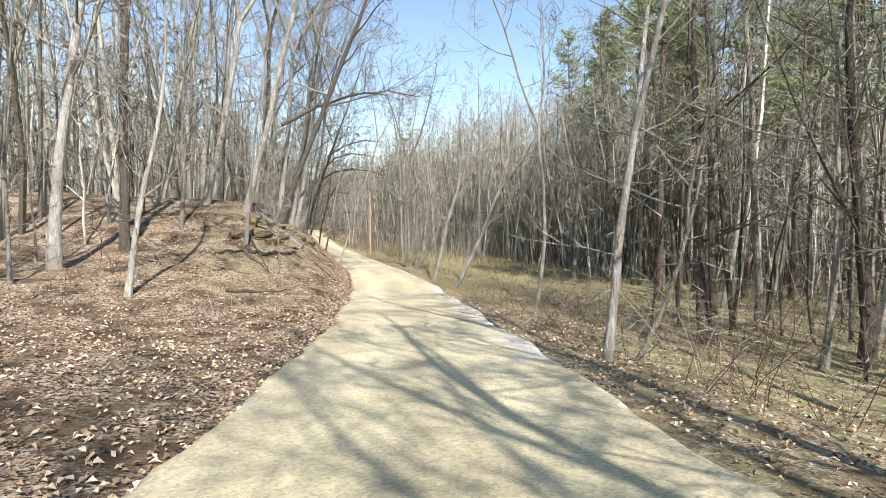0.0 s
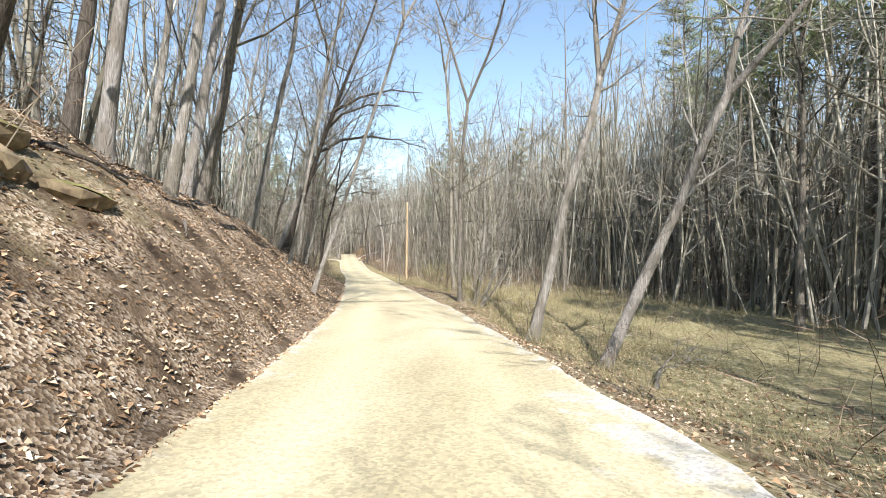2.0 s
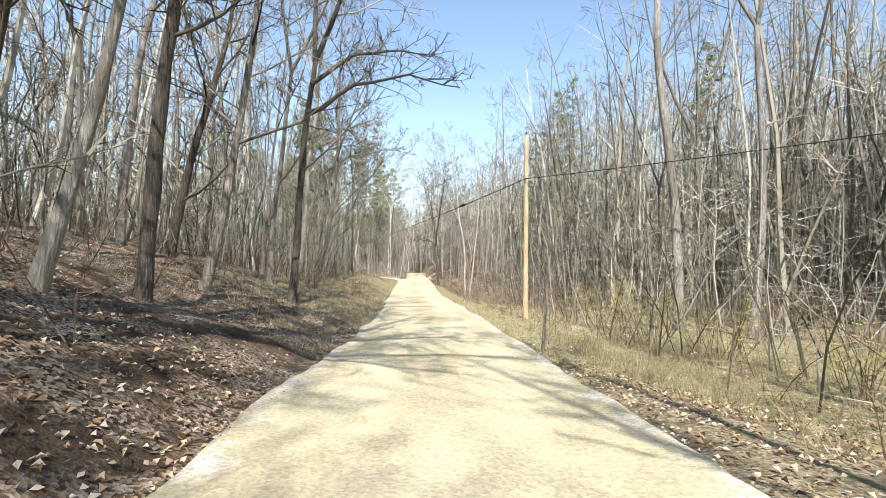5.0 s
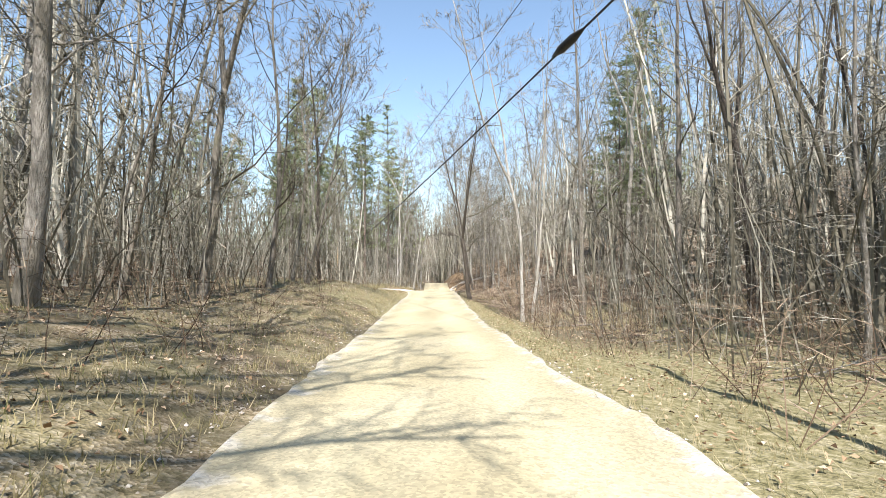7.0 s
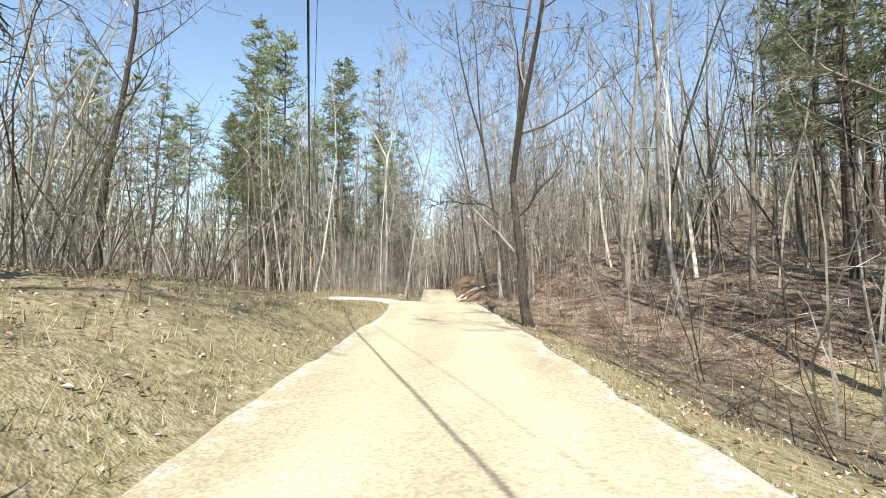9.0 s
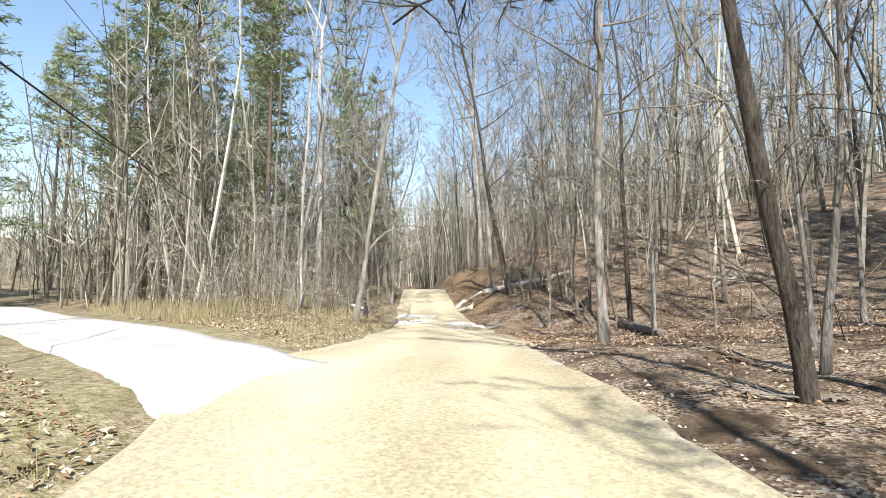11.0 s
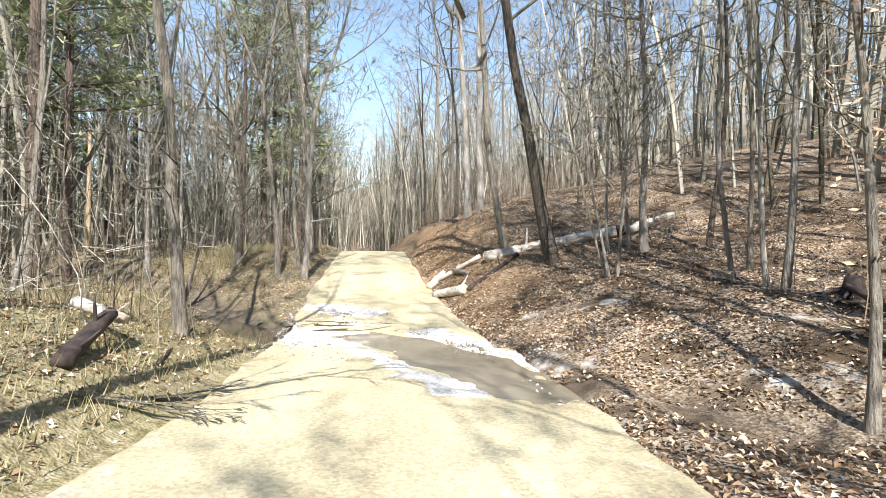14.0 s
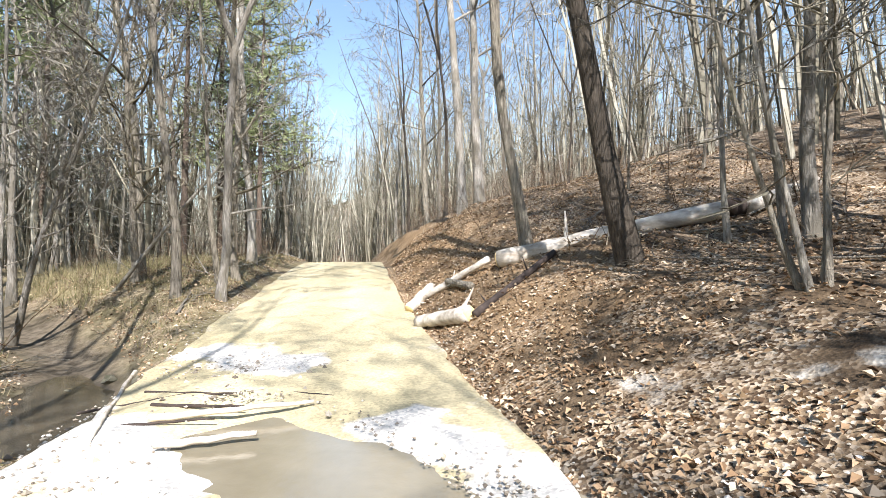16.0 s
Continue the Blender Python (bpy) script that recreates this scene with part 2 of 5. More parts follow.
RIGHT_HILL = [(101, -.05, -.4, -1.0, -1.2, -.4, .5, 3, 21), (108, 0, -.2, -.3, -.2, .5, 1.8, 5.5, 24), (116, 0, .1, .1, .4, 1.4, 3.4, 8.5, 28),
              (126, 0, .05, .1, .4, 1.5, 3.8, 9, 30), (133, -.05, .2, .75, 1.2, 2.2, 4.3, 9.5, 31), (140, .05, .72, 1.5, 2.05, 3.6, 6.2, 11.5, 33),
              (150, .25, 1.4, 2.3, 3.2, 4.5, 7, 12, 33), (330, .3, 1.4, 2.3, 3.2, 4.5, 7, 12, 33)]
LEFT, RIGHT = LEFT_HILL + LEFT_FLAT, RIGHT_LOW + RIGHT_HILL
CREEK = [(-10, 124), (-18, 128), (-24, 130), (-28, 131), (-31, 132.6), (-33.2, 134.4), (-35.6, 136.2), (-37.4, 137.2), (-38.6, 138.5), (-40.6, 140.3), (-46, 143.5), (-55, 148), (-75, 154)]
DRIVE = [(-27.2, 113.8), (-30.4, 115.2), (-33.5, 116.7), (-40, 120.2), (-50, 125.5), (-62, 132.5), (-80, 142), (-105, 155)]


def near_line(line, x, y):
    best = 1e9
    for (ax, ay), (bx, by) in zip(line, line[1:]):
        dx, dy = bx - ax, by - ay
        s = max(0.0, min(1.0, ((x - ax) * dx + (y - ay) * dy) / (dx * dx + dy * dy)))
        best = min(best, math.hypot(ax + s * dx - x, ay + s * dy - y))
    return best


def road_at(y):
    return eased(ROAD_LINE, y)


def ground(x, y, rough=True):
    xc, zc = road_at(y)
    u = x - xc
    row = eased(LEFT if u < 0 else RIGHT, y)
    a = abs(u)
    if a <= OFFS[0]:
        h = 0.4 * row[0] * (a / OFFS[0]) ** 3 - 0.07
    else:
        h = row[-1]
        for k in range(7):
            if a < OFFS[k + 1]:
                s = (a - OFFS[k]) / (OFFS[k + 1] - OFFS[k])
                h = row[k] * (0.4 if k == 0 else 1.0) + (row[k + 1] - row[k] * (0.4 if k == 0 else 1.0)) * s
                break
        h -= 0.07 * max(0.0, 1 - (a - OFFS[0]) / 0.8)
    z = zc + h
    if rough and a > 2.0:
        k = min(1.0, (a - 2.0) / 2.5)
        if u < 0 and 108 < y < 165:
            k *= min(1.0, max(0.0, (near_line(DRIVE, x, y) - 2.2) / 2.5))
        z += k * (0.22 * noise.noise(Vector((x * 0.3, y * 0.3, 1.7))) + 0.10 * noise.noise(Vector((x, y, 4.1))) + 0.05 * noise.noise(Vector((x * 2.6, y * 2.6, 9.0))))
        if u < 0 and 10 < y < 56:
            bank = min(1.0, (y - 10) / 6, (56 - y) / 8) * max(0.0, min(1.0, (a - 2.6) / 1.2, (9.5 - a) / 2.5))
            z += bank * (0.16 * noise.noise(Vector((x * 0.9, y * 1.3, 12.0))) + 0.15 * abs(noise.noise(Vector((x * 2.1, y * 2.1, 5.0)))) - 0.05)
        z += max(0.0, a - 30) * 0.02 * noise.noise(Vector((x * 0.03, y * 0.03, 3.0)))
    if 105 < y < 165 and x > -80:
        d = near_line(CREEK, x, y)
        if d < 2.2:
            k = max(0.0, 1 - d / 2.2)
            k = k * k * (3 - 2 * k)
            rim = 2.2 if u < 0 else 3.0
            z -= min(1.0, (a - rim) / 0.9) * (0.72 if u < 0 else 0.35) * k if a > rim else 0.0
            z -= 0.22 * k * min(1.0, max(0.0, (2.9 - a) / 0.7))
    return z


GRIT = [([(-36.1, 135.7), (-34.9, 134.9)], 0.5), ([(-34.6, 134.6), (-33.0, 133.1), (-31.9, 132.0)], 0.22), ([(-36.6, 138.8), (-35.3, 138.3)], 0.5),
        ([(-33.2, 136.5), (-31.8, 135.2), (-30.2, 133.2)], 0.28), ([(-30.8, 136.2), (-29.6, 135.5), (-28.0, 134.2), (-26.4, 132.9)], 0.2)]


def grit_at(x, y):
    """How much white washed-out limestone grit lies at a place by the ford."""
    if not 129 < y < 142:
        return 0.0
    wob = 0.5 * noise.noise(Vector((x * 1.3, y * 1.3, 6.0))) + 0.3 * noise.noise(Vector((x * 4, y * 4, 6.0)))
    return max(max(0.0, min(1.0, 1.6 - (near_line(line, x, y) + wob) / r)) for line, r in GRIT)


# ---- builders ----
def mesh_from(name, verts, faces, material, smooth=True):
    me = bpy.data.meshes.new(name)
    me.from_pydata(verts, [], faces)
    me.materials.append(material)
    if smooth:
        me.polygons.foreach_set("use_smooth", [True] * len(me.polygons))
    me.update()
    return me


def child(name, me, parent, label=""):
    ob = new(name, me)
    ob.parent = parent
    return tagged(ob, label) if label else ob


def tube(verts, faces, pts, radii, sides, tip=True):
    """A tapered tube along the points, joined to the lists."""
    base, n = len(verts), len(pts)
    for i, p in enumerate(pts):
        d = (pts[min(i + 1, n - 1)] - pts[max(i - 1, 0)]).normalized()
        e = d.orthogonal().normalized() if i == 0 else (e - d * e.dot(d)).normalized()
        f = d.cross(e)
        for k in range(sides):
            a = 2 * math.pi * k / sides
            verts.append(p + (e * math.cos(a) + f * math.sin(a)) * radii[i])
    for i in range(n - 1):
        for k in range(sides):
            a, b = base + i * sides + k, base + i * sides + (k + 1) % sides
            faces.append((a, b, b + sides, a + sides))
    if tip:
        faces.append(tuple(base + (n - 1) * sides + k for k in range(sides)))


def limb(rng, start, way, length, steps, bend, lift):
    """The points of a wandering limb that rises (lift > 0) or sags."""
    pts, d = [start.copy()], way.normalized()
    for _ in range(steps):
        d = (d + Vector((rng.uniform(-bend, bend), rng.uniform(-bend, bend), rng.uniform(-bend, bend) + lift))).normalized()
        pts.append(pts[-1] + d * (length / steps))
    return pts


def sliver(V, F, a, way, width):
    """A thin tapering twig or blade."""
    sd = way.orthogonal().normalized() * width
    n = len(V)
    V.extend((a - sd, a + sd, a + way))
    F.append((n, n + 1, n + 2))


def branch_out(rng, V, F, start, way, length, radius, level, twigs):
    if level == 2:
        d = way.normalized() * length
        sliver(V, F, start, d, 0.015)
        for _ in range(2):
            side = d.cross(Vector((rng.uniform(-1, 1), rng.uniform(-1, 1), rng.uniform(-1, 1)))).normalized()
            sliver(V, F, start + d * rng.uniform(0.2, 0.7), d * rng.uniform(0.3, 0.6) + side * length * rng.uniform(0.2, 0.45), 0.009)
        return
    steps = (5, 3)[level]
    pts = limb(rng, start, way, length, steps, (0.22, 0.28)[level], (0.09, 0.06)[level])
    radii = [max(radius * (1 - 0.85 * i / steps), 0.008) for i in range(steps + 1)]
    tube(V, F, pts, radii, (5, 3)[level], tip=False)
    count = (7, twigs)[level]
    for j in range(count):
        s = 0.25 + 0.75 * (j + rng.random()) / count
        i = min(int(s * steps), steps - 1)
        p = pts[i].lerp(pts[i + 1], s * steps - i)
        d = (pts[i + 1] - pts[i]).normalized()
        side = d.cross(Vector((rng.uniform(-1, 1), rng.uniform(-1, 1), rng.uniform(-0.3, 1)))).normalized()
        branch_out(rng, V, F, p, d * 0.75 + side * rng.uniform(0.5, 1.0), length * rng.uniform(0.32, 0.55) * (1.15 - 0.5 * s),
                   max(radii[i] * 0.55, 0.009), level + 1, twigs)


def tree_meshes(seed, height, radius, bark, lean=(0.0, 0.0), crook=0.05, fork=None, first=0.35, count=15, reach=0.24, twigs=5, spread=0.36, whiskers=9):
    """Meshes of a bare tree's trunk and crown. fork: the share of its height where the trunk splits in two."""
    rng = random.Random(seed)
    V, F, CV, CF = [], [], [], []
    steps = 12
    main = [Vector((0, 0, -0.35))]
    d = Vector((lean[0], lean[1], 1)).normalized()
    top = height * (fork or 1.0)
    for i in range(steps):
        d = (d + Vector((rng.uniform(-crook, crook), rng.uniform(-crook, crook), 0.015 + 0.09 * math.hypot(*lean)))).normalized()
        main.append(main[-1] + d * ((top + 0.35) / steps))
    off = Vector((lean[0] * top, lean[1] * top, main[-1].z)) - main[-1]
    main = [p + off * (i / steps) for i, p in enumerate(main)]
    end = 0.62 if fork else 0.12
    radius *= 0.82
    radii = [radius * (1 + 0.5 * math.exp(-i * 1.5)) * (1 + (end - 1) * i / steps) * rng.uniform(0.94, 1.06) for i in range(steps + 1)]
    tube(V, F, main, radii, 11)
    for i, v in enumerate(V):
        c = main[i // 11]
        V[i] = c + (v - c) * (1 + 0.16 * noise.noise(Vector((v.x * 7, v.y * 7, v.z * 1.3 + seed))) + rng.uniform(-0.035, 0.035))
    leaders = [(main, radii, first)]
    if fork:
        leaders = [(main, radii, min(first / fork, 0.95))]
        az = rng.uniform(0, 6.28)
        for k in range(2):
            a = az + math.pi * k
            pts = limb(rng, main[-1] - d * 0.1, d + Vector((math.cos(a), math.sin(a), 0)) * spread, (height - top) * 1.05, 8, 0.09, 0.05)
            rr = [radius * 0.58 * (1 - 0.86 * i / 8) + 0.008 for i in range(9)]
            tube(V, F, pts, rr, 7)
            leaders.append((pts, rr, 0.15))
    for _ in range(whiskers):
        s = rng.uniform(0.12, 0.9) * steps
        i = min(int(s), steps - 1)
        a = rng.uniform(0, 6.28)
        branch_out(rng, CV, CF, main[i].lerp(main[i + 1], s - i), Vector((math.cos(a), math.sin(a), rng.uniform(-0.2, 0.8))), rng.uniform(0.5, 1.9), 0.013, 1, 3)
    share = max(1, count // len(leaders))
    for pts, rr, low in leaders:
        n = len(pts) - 1
        for j in range(share if len(leaders) == 1 or pts is not main else max(1, share // 3)):
            s = low + (0.98 - low) * (j + rng.random() * 0.9) / share
            if pts is main and fork:
                s = low + (0.98 - low) * rng.random()
            i = min(int(s * n), n - 1)
            p = pts[i].lerp(pts[i + 1], s * n - i)
            a = j * 2.4 + rng.uniform(-0.6, 0.6)
            up = rng.uniform(0.15, 0.95)
            length = height * reach * rng.uniform(0.6, 1.15) * (1.2 - 0.65 * s)
            branch_out(rng, CV, CF, p, Vector((math.cos(a), math.sin(a), up)), length, max(rr[i] * rng.uniform(0.3, 0.5), 0.014), 0, twigs)
    return mesh_from("trunk", V, F, bark), mesh_from("crown", CV, CF, TWIG if bark not in (BARK_PALE, BARK_WHITE) else BARK_PALE)


def tree_thing(name, meshes, m, label, group="", category="tree"):
    ob = new(name)
    ob.empty_display_size = 0.3
    child("trunk", meshes[0], ob)
    child("crown", meshes[1], ob)
    ob.matrix_basis = m
    return tagged(ob, label, category, group)


def pine_meshes(seed, height, radius, bare=0.35):
    rng = random.Random(seed)
    V, F, CV, CF, NV, NF = [], [], [], [], [], []
    pts = limb(rng, Vector((0, 0, -0.3)), Vector((0, 0, 1)), height, 10, 0.012, 0.02)
    rr = [radius * (1 - 0.93 * i / 10) for i in range(11)]
    tube(V, F, pts, rr, 8)
    whorls = 17
    for w in range(whorls):
        s = bare + (0.99 - bare) * w / (whorls - 1)
        i = min(int(s * 10), 9)
        p = pts[i].lerp(pts[i + 1], s * 10 - i)
        for k in range(rng.randint(4, 6)):
            a = rng.uniform(0, 6.28)
            length = height * 0.20 * (1.08 - s) ** 0.7 * rng.uniform(0.5, 1.15) + 0.3
            way = Vector((math.cos(a), math.sin(a), rng.uniform(-0.05, 0.35) + 0.35 * (s - 0.5)))
            bp = limb(rng, p, way, length, 4, 0.1, 0.03)
            tube(CV, CF, bp, [max(radius * 0.22 * (1 - 0.8 * q / 4), 0.012) for q in range(5)], 3, tip=False)
            for q in range(7 + int(length * 4)):
                f = rng.uniform(0.3, 1.0) * 4
                i2 = min(int(f), 3)
                c = bp[i2].lerp(bp[i2 + 1], f - i2) + Vector((rng.gauss(0, 0.16), rng.gauss(0, 0.16), rng.gauss(0.04, 0.10))) * (0.5 + length * 0.3)
                for _ in range(3):
                    dr = Vector((rng.gauss(0, 1), rng.gauss(0, 1), rng.gauss(0.35, 0.6))).normalized()
                    sd = dr.orthogonal().normalized() * rng.uniform(0.03, 0.065)
                    b0 = len(NV)
                    tip = c + dr * rng.uniform(0.28, 0.6)
                    NV.extend((c - sd * 0.3, c + dr * 0.16 - sd, tip, c + dr * 0.16 + sd))
                    NF.append((b0, b0 + 1, b0 + 2, b0 + 3))
    return (mesh_from("trunk", V, F, BARK_PINE), mesh_from("crown_frame", CV, CF, BARK_PINE), mesh_from("foliage", NV, NF, NEEDLES, False))


# ---- ground, road, drive, creek ----
def terrain():
    us = [0, .7, 1.4, 2.0, 2.3, 2.6, 2.9, 3.2, 3.6, 4.0, 4.4, 4.8, 5.3, 5.8, 6.4, 7, 7.7, 8.5, 9.3, 10.2, 11.2, 12.5, 14, 16, 18, 21, 25, 30, 36, 43, 50, 60, 75, 95, 130, 180, 260, 420, 700]
    us = [-u for u in reversed(us[1:])] + us
    ys, y = [], -70.0
    ys = [-400, -250, -160, -110, -85]
    while y < 175:
        ys.append(y)
        y += 2.0 if y < -6 else 0.4
    while y < 330:
        ys.append(y)
        y += 4.0
    ys += [360, 400, 460, 560, 750, 1100]
    verts, faces, grass, mud, clay, sand = [], [], [], [], [], []
    for y in ys:
        yc = min(max(y, -70), 329)
        xc = road_at(yc)[0]
        for u in us:
            x = xc + u
            z = ground(x, yc) if abs(u) <= 130 else ground(xc + math.copysign(130, u), yc) + (abs(u) - 130) * 0.12
            verts.append((x, y, z))
            g = 0.0
            a = abs(u)
            if u > 0 and yc < 104:
                g = (0.62 if 5 < a < (26 if yc < 66 else 13) else 0.35) if a < 26 else 0.1
                if 58 < yc < 104 and a < 6:
                    g = 0.8
            if u < 0 and 14 < yc < 28 and 3.6 < a < 8:
                g = 0.27
            if u < 0 and 64 < yc < 136:
                g = (0.4 if yc < 90 else 0.58) * max(0.25, 1 - a / 60)
            if u < 0 and 136 <= yc:
                g = 0.35
            grass.append(g)
            d = near_line(CREEK, x, yc) if 105 < yc < 165 else 99
            mud.append(max(0.0, min(1.0, 1.25 - d / 1.0)) * (1.0 if u < 0 else 0.45) if a > 1.8 else 0.0)
            if 3.6 < u < 9 and 84 < yc < 107:
                mud[-1] = 0.75 * min(1.0, (u - 3.6) / 1.2, (9 - u) / 2, (yc - 84) / 4, (107 - yc) / 4)
            sand.append(max((0.45 if u < 0 else 0.66) * max(0.0, min(1.0, 1.1 - abs(d - 0.9) / (0.9 if u < 0 else 1.1))) if -37.5 < x < -25 else 0.0, 0.75 * grit_at(x, yc)))
            clay.append(max(0.0, min(1.0, 1 - abs(a - 3.4) / 2.2)) * max(0.0, min(1.0, (yc - 136) / 5, (172 - yc) / 8)) * 0.9 if u > 0 else 0.0)
    n = len(us)
    for i in range(len(ys) - 1):
        for k in range(n - 1):
            a = i * n + k
            faces.append((a, a + 1, a + 1 + n, a + n))
    me = mesh_from("ground", verts, faces, GROUND)
    for key, vals in (("grass", grass), ("mud", mud), ("clay", clay), ("sand", sand)):
        me.attributes.new(key, "FLOAT", "POINT").data.foreach_set("value", vals)
    return tagged(new("ground", me), "leaf-strewn woodland ground with banks and hillsides", "ground", kind="structure")


def ribbon(name, label, material, rows, category="road"):
    """A strip: rows of (list of points, loose share per point)."""
    verts, faces, loose, worn = [], [], [], []
    n = len(rows[0])
    for row in rows:
        for k, (p, l) in enumerate(row):
            c = abs(2 * k / (n - 1) - 1)
            worn.append(math.exp(-((c - 0.34) / 0.17) ** 2))
            verts.append(p)
            loose.append(l)
    for i in range(len(rows) - 1):
        for k in range(n - 1):
            a = i * n + k
            faces.append((a, a + 1, a + 1 + n, a + n))
    me = mesh_from(name, verts, faces, material)
    me.attributes.new("loose", "FLOAT", "POINT").data.foreach_set("value", loose)
    me.attributes.new("worn", "FLOAT", "POINT").data.foreach_set("value", worn)
    return tagged(new(name, me), label, category, kind="structure")


POOL = [(-30.9, 132.3), (-32.0, 133.6), (-33.4, 135.2), (-34.6, 136.2)]


def road_rows():
    rows, y = [], -70.0
    cols = [-1, -.97, -.93, -.89, -.84, -.77, -.7, -.6, -.5, -.4, -.3, -.2, -.1, 0, .1, .2, .3, .4, .5, .6, .7, .77, .84, .89, .93, .97, 1]
    while y < 329:
        xc, zc = road_at(y)
        wl = 2.15 + 0.22 * noise.noise(Vector((3.1, y * 0.35, 0))) + 0.08 * noise.noise(Vector((1.1, y * 2.1, 0)))
        wr = 2.2 + 0.22 * noise.noise(Vector((7.1, y * 0.35, 0))) + 0.08 * noise.noise(Vector((5.1, y * 2.1, 0)))
        if 111 < y < 121:
            wl += 0.9 * max(0, 1 - abs(y - 116) / 5)
        if 122 < y < 135:
            wr += 0.4
        row = []
        for c in cols:
            u = c * (wl if c < 0 else wr)
            a = abs(c)
            h = 0.03 * (1 - a * a) - 0.012 * math.exp(-((a - 0.36) / 0.14) ** 2) + 0.012 * noise.noise(Vector((u * 2, y * 0.8, 2))) 
            if a > 0.985:
                h = -0.075
            elif a > 0.9:
                h += 0.02 + 0.02 * noise.noise(Vector((u * 3, y * 3, 2)))
            if 129.5 < y < 139:
                d = near_line(POOL, xc + u, y) + 0.3 * noise.noise(Vector((u * 1.1, y * 1.1, 8))) + 0.12 * noise.noise(Vector((u * 3.7, y * 3.7, 8)))
                h -= 0.13 * min(1.0, max(0.0, 1.15 - d / 1.0)) - 0.02 * noise.noise(Vector((u * 5, y * 5, 3)))
            row.append(((xc + u, y, zc + h), max(max(0.0, (a - 0.6) / 0.4) * (0.5 if 26 < y < 112 else 0.3) + 0.1, 0.9 * max(0.0, c - 0.2) if 8 < y < 26 else 0.0, 1.5 * grit_at(xc + u, y))))
        rows.append(row)
        y += (0.12 if 129 < y < 140 else 0.35) if y < 172 else 3.0
    return rows


terrain()
ribbon("road", "tan limestone gravel lane with pale loose edges", GRAVEL, road_rows())


def drive_rows():
    rows = []
    pts = []
    for (ax, ay), (bx, by) in zip(DRIVE, DRIVE[1:]):
        for i in range(24):
            pts.append(Vector((ax + (bx - ax) * i / 24, ay + (by - ay) * i / 24, 0)))
    for i, p in enumerate(pts[:-1]):
        d = (pts[i + 1] - p).normalized()
        side = Vector((d.y, -d.x, 0))
        w = 1.3 + 0.7 * max(0, 1 - i / 52) ** 2
        row = []
        for c in (-1, -.92, -.75, -.5, -.25, 0, .25, .5, .75, .92, 1):
            q = p + side * w * (c + 0.10 * noise.noise(Vector((i * 0.11, c * 3, 0))) + 0.04 * noise.noise(Vector((i * 0.6, c * 3, 0))))
            z = ground(q.x, q.y, False) + (0.05 + min(0.07, 0.004 * max(0, i - 20)) if abs(c) < 0.95 else -0.04)
            row.append(((q.x, q.y, z), 0.4))
        rows.append(row)
    return rows


ribbon("driveway", "white crushed limestone driveway branching off the lane", WHITE_GRAVEL, drive_rows(), "driveway")


# ---- trees by the road ----
LABELS = {BARK_GREY: "grey-barked", BARK_PALE: "pale-barked", BARK_DARK: "dark-barked", BARK_WHITE: "whitish-barked"}
KEEP_OFF = []
hero_seed = [1000]


def hero(x, y, height, radius, lean, bark, fork, first, arm=(), twig_count=3):
    """A tree of its own shape beside the lane; arm: points of one long limb, from the tree's foot."""
    hero_seed[0] += 1
    KEEP_OFF.append((x, y))
    slim = radius < 0.1
    meshes = tree_meshes(hero_seed[0], height, radius, bark, lean, 0.075, fork, first * 0.55, 14 if slim else 22, 0.2 if slim else 0.28, 4 if slim else 6)
    tilt = math.hypot(lean[0], lean[1])
    label = f"{'slender' if slim else 'stout' if radius > 0.24 else 'tall'} leafless {LABELS[bark]} tree{' with a forked trunk' if fork else ''}{', leaning' if tilt > 0.14 else ', upright'}"
    ob = tree_thing("bare_tree", meshes, pose(x, y, ground(x, y)), label, "roadside trees")
    for k, line in enumerate(arm if arm and isinstance(arm[0][0], tuple) else (arm,) if arm else ()):
        r = random.Random(hero_seed[0] + 7000 * k)
        V, F = [], []
        pts = [Vector(p) for p in line]
        fine = []
        for i in range(len(pts) - 1):
            for k in range(3):
                fine.append(pts[i].lerp(pts[i + 1], k / 3) + Vector((r.uniform(-.05, .05), r.uniform(-.05, .05), r.uniform(-.05, .05))))
        fine.append(pts[-1])
        n = len(fine) - 1
        tube(V, F, fine, [max(0.5 * radius * (1 - 0.8 * i / n), 0.02) for i in range(n + 1)], 6)
        for i in range(3, n):
            for _ in range(twig_count if i % 3 == 0 or twig_count > 1 else 0):
                d = (fine[i + 1] - fine[i]).normalized() * 0.6 + Vector((r.uniform(-1, 1), r.uniform(-1, 1), r.uniform(-0.4, 0.8)))
                branch_out(r, V, F, fine[i], d, r.uniform(0.8, 2.0), 0.022, 1, 5)
        child("limb", mesh_from("limb", V, F, bark), ob, "long arching bare limb over the lane")
    return ob


hero(3.02, 9.01, 13, 0.115, (0.13, 0.05), BARK_WHITE, .34, 0.6)
hero(3.76, 9.78, 6, 0.07, (0.44, 0.05), BARK_GREY, .45, 0.4)
hero(8.88, 16.31, 20, 0.20, (0.00, 0.05), BARK_DARK, None, 0.3)
hero(9.16, 16.21, 18, 0.15, (-0.01, 0.05), BARK_DARK, None, 0.4)
hero(10.31, 13.13, 14, 0.12, (0.07, 0.05), BARK_PALE, None, 0.4)
hero(12.01, 13.66, 20, 0.20, (-0.01, 0.05), BARK_DARK, None, 0.5)
hero(-11.46, 14.59, 21, 0.20, (0.12, 0.05), BARK_WHITE, None, 0.5)
hero(-8.15, 12.69, 10, 0.10, (0.07, 0.05), BARK_WHITE, None, 0.5)
hero(-20.44, 30.18, 22, 0.20, (0.04, 0.05), BARK_WHITE, None, 0.5)
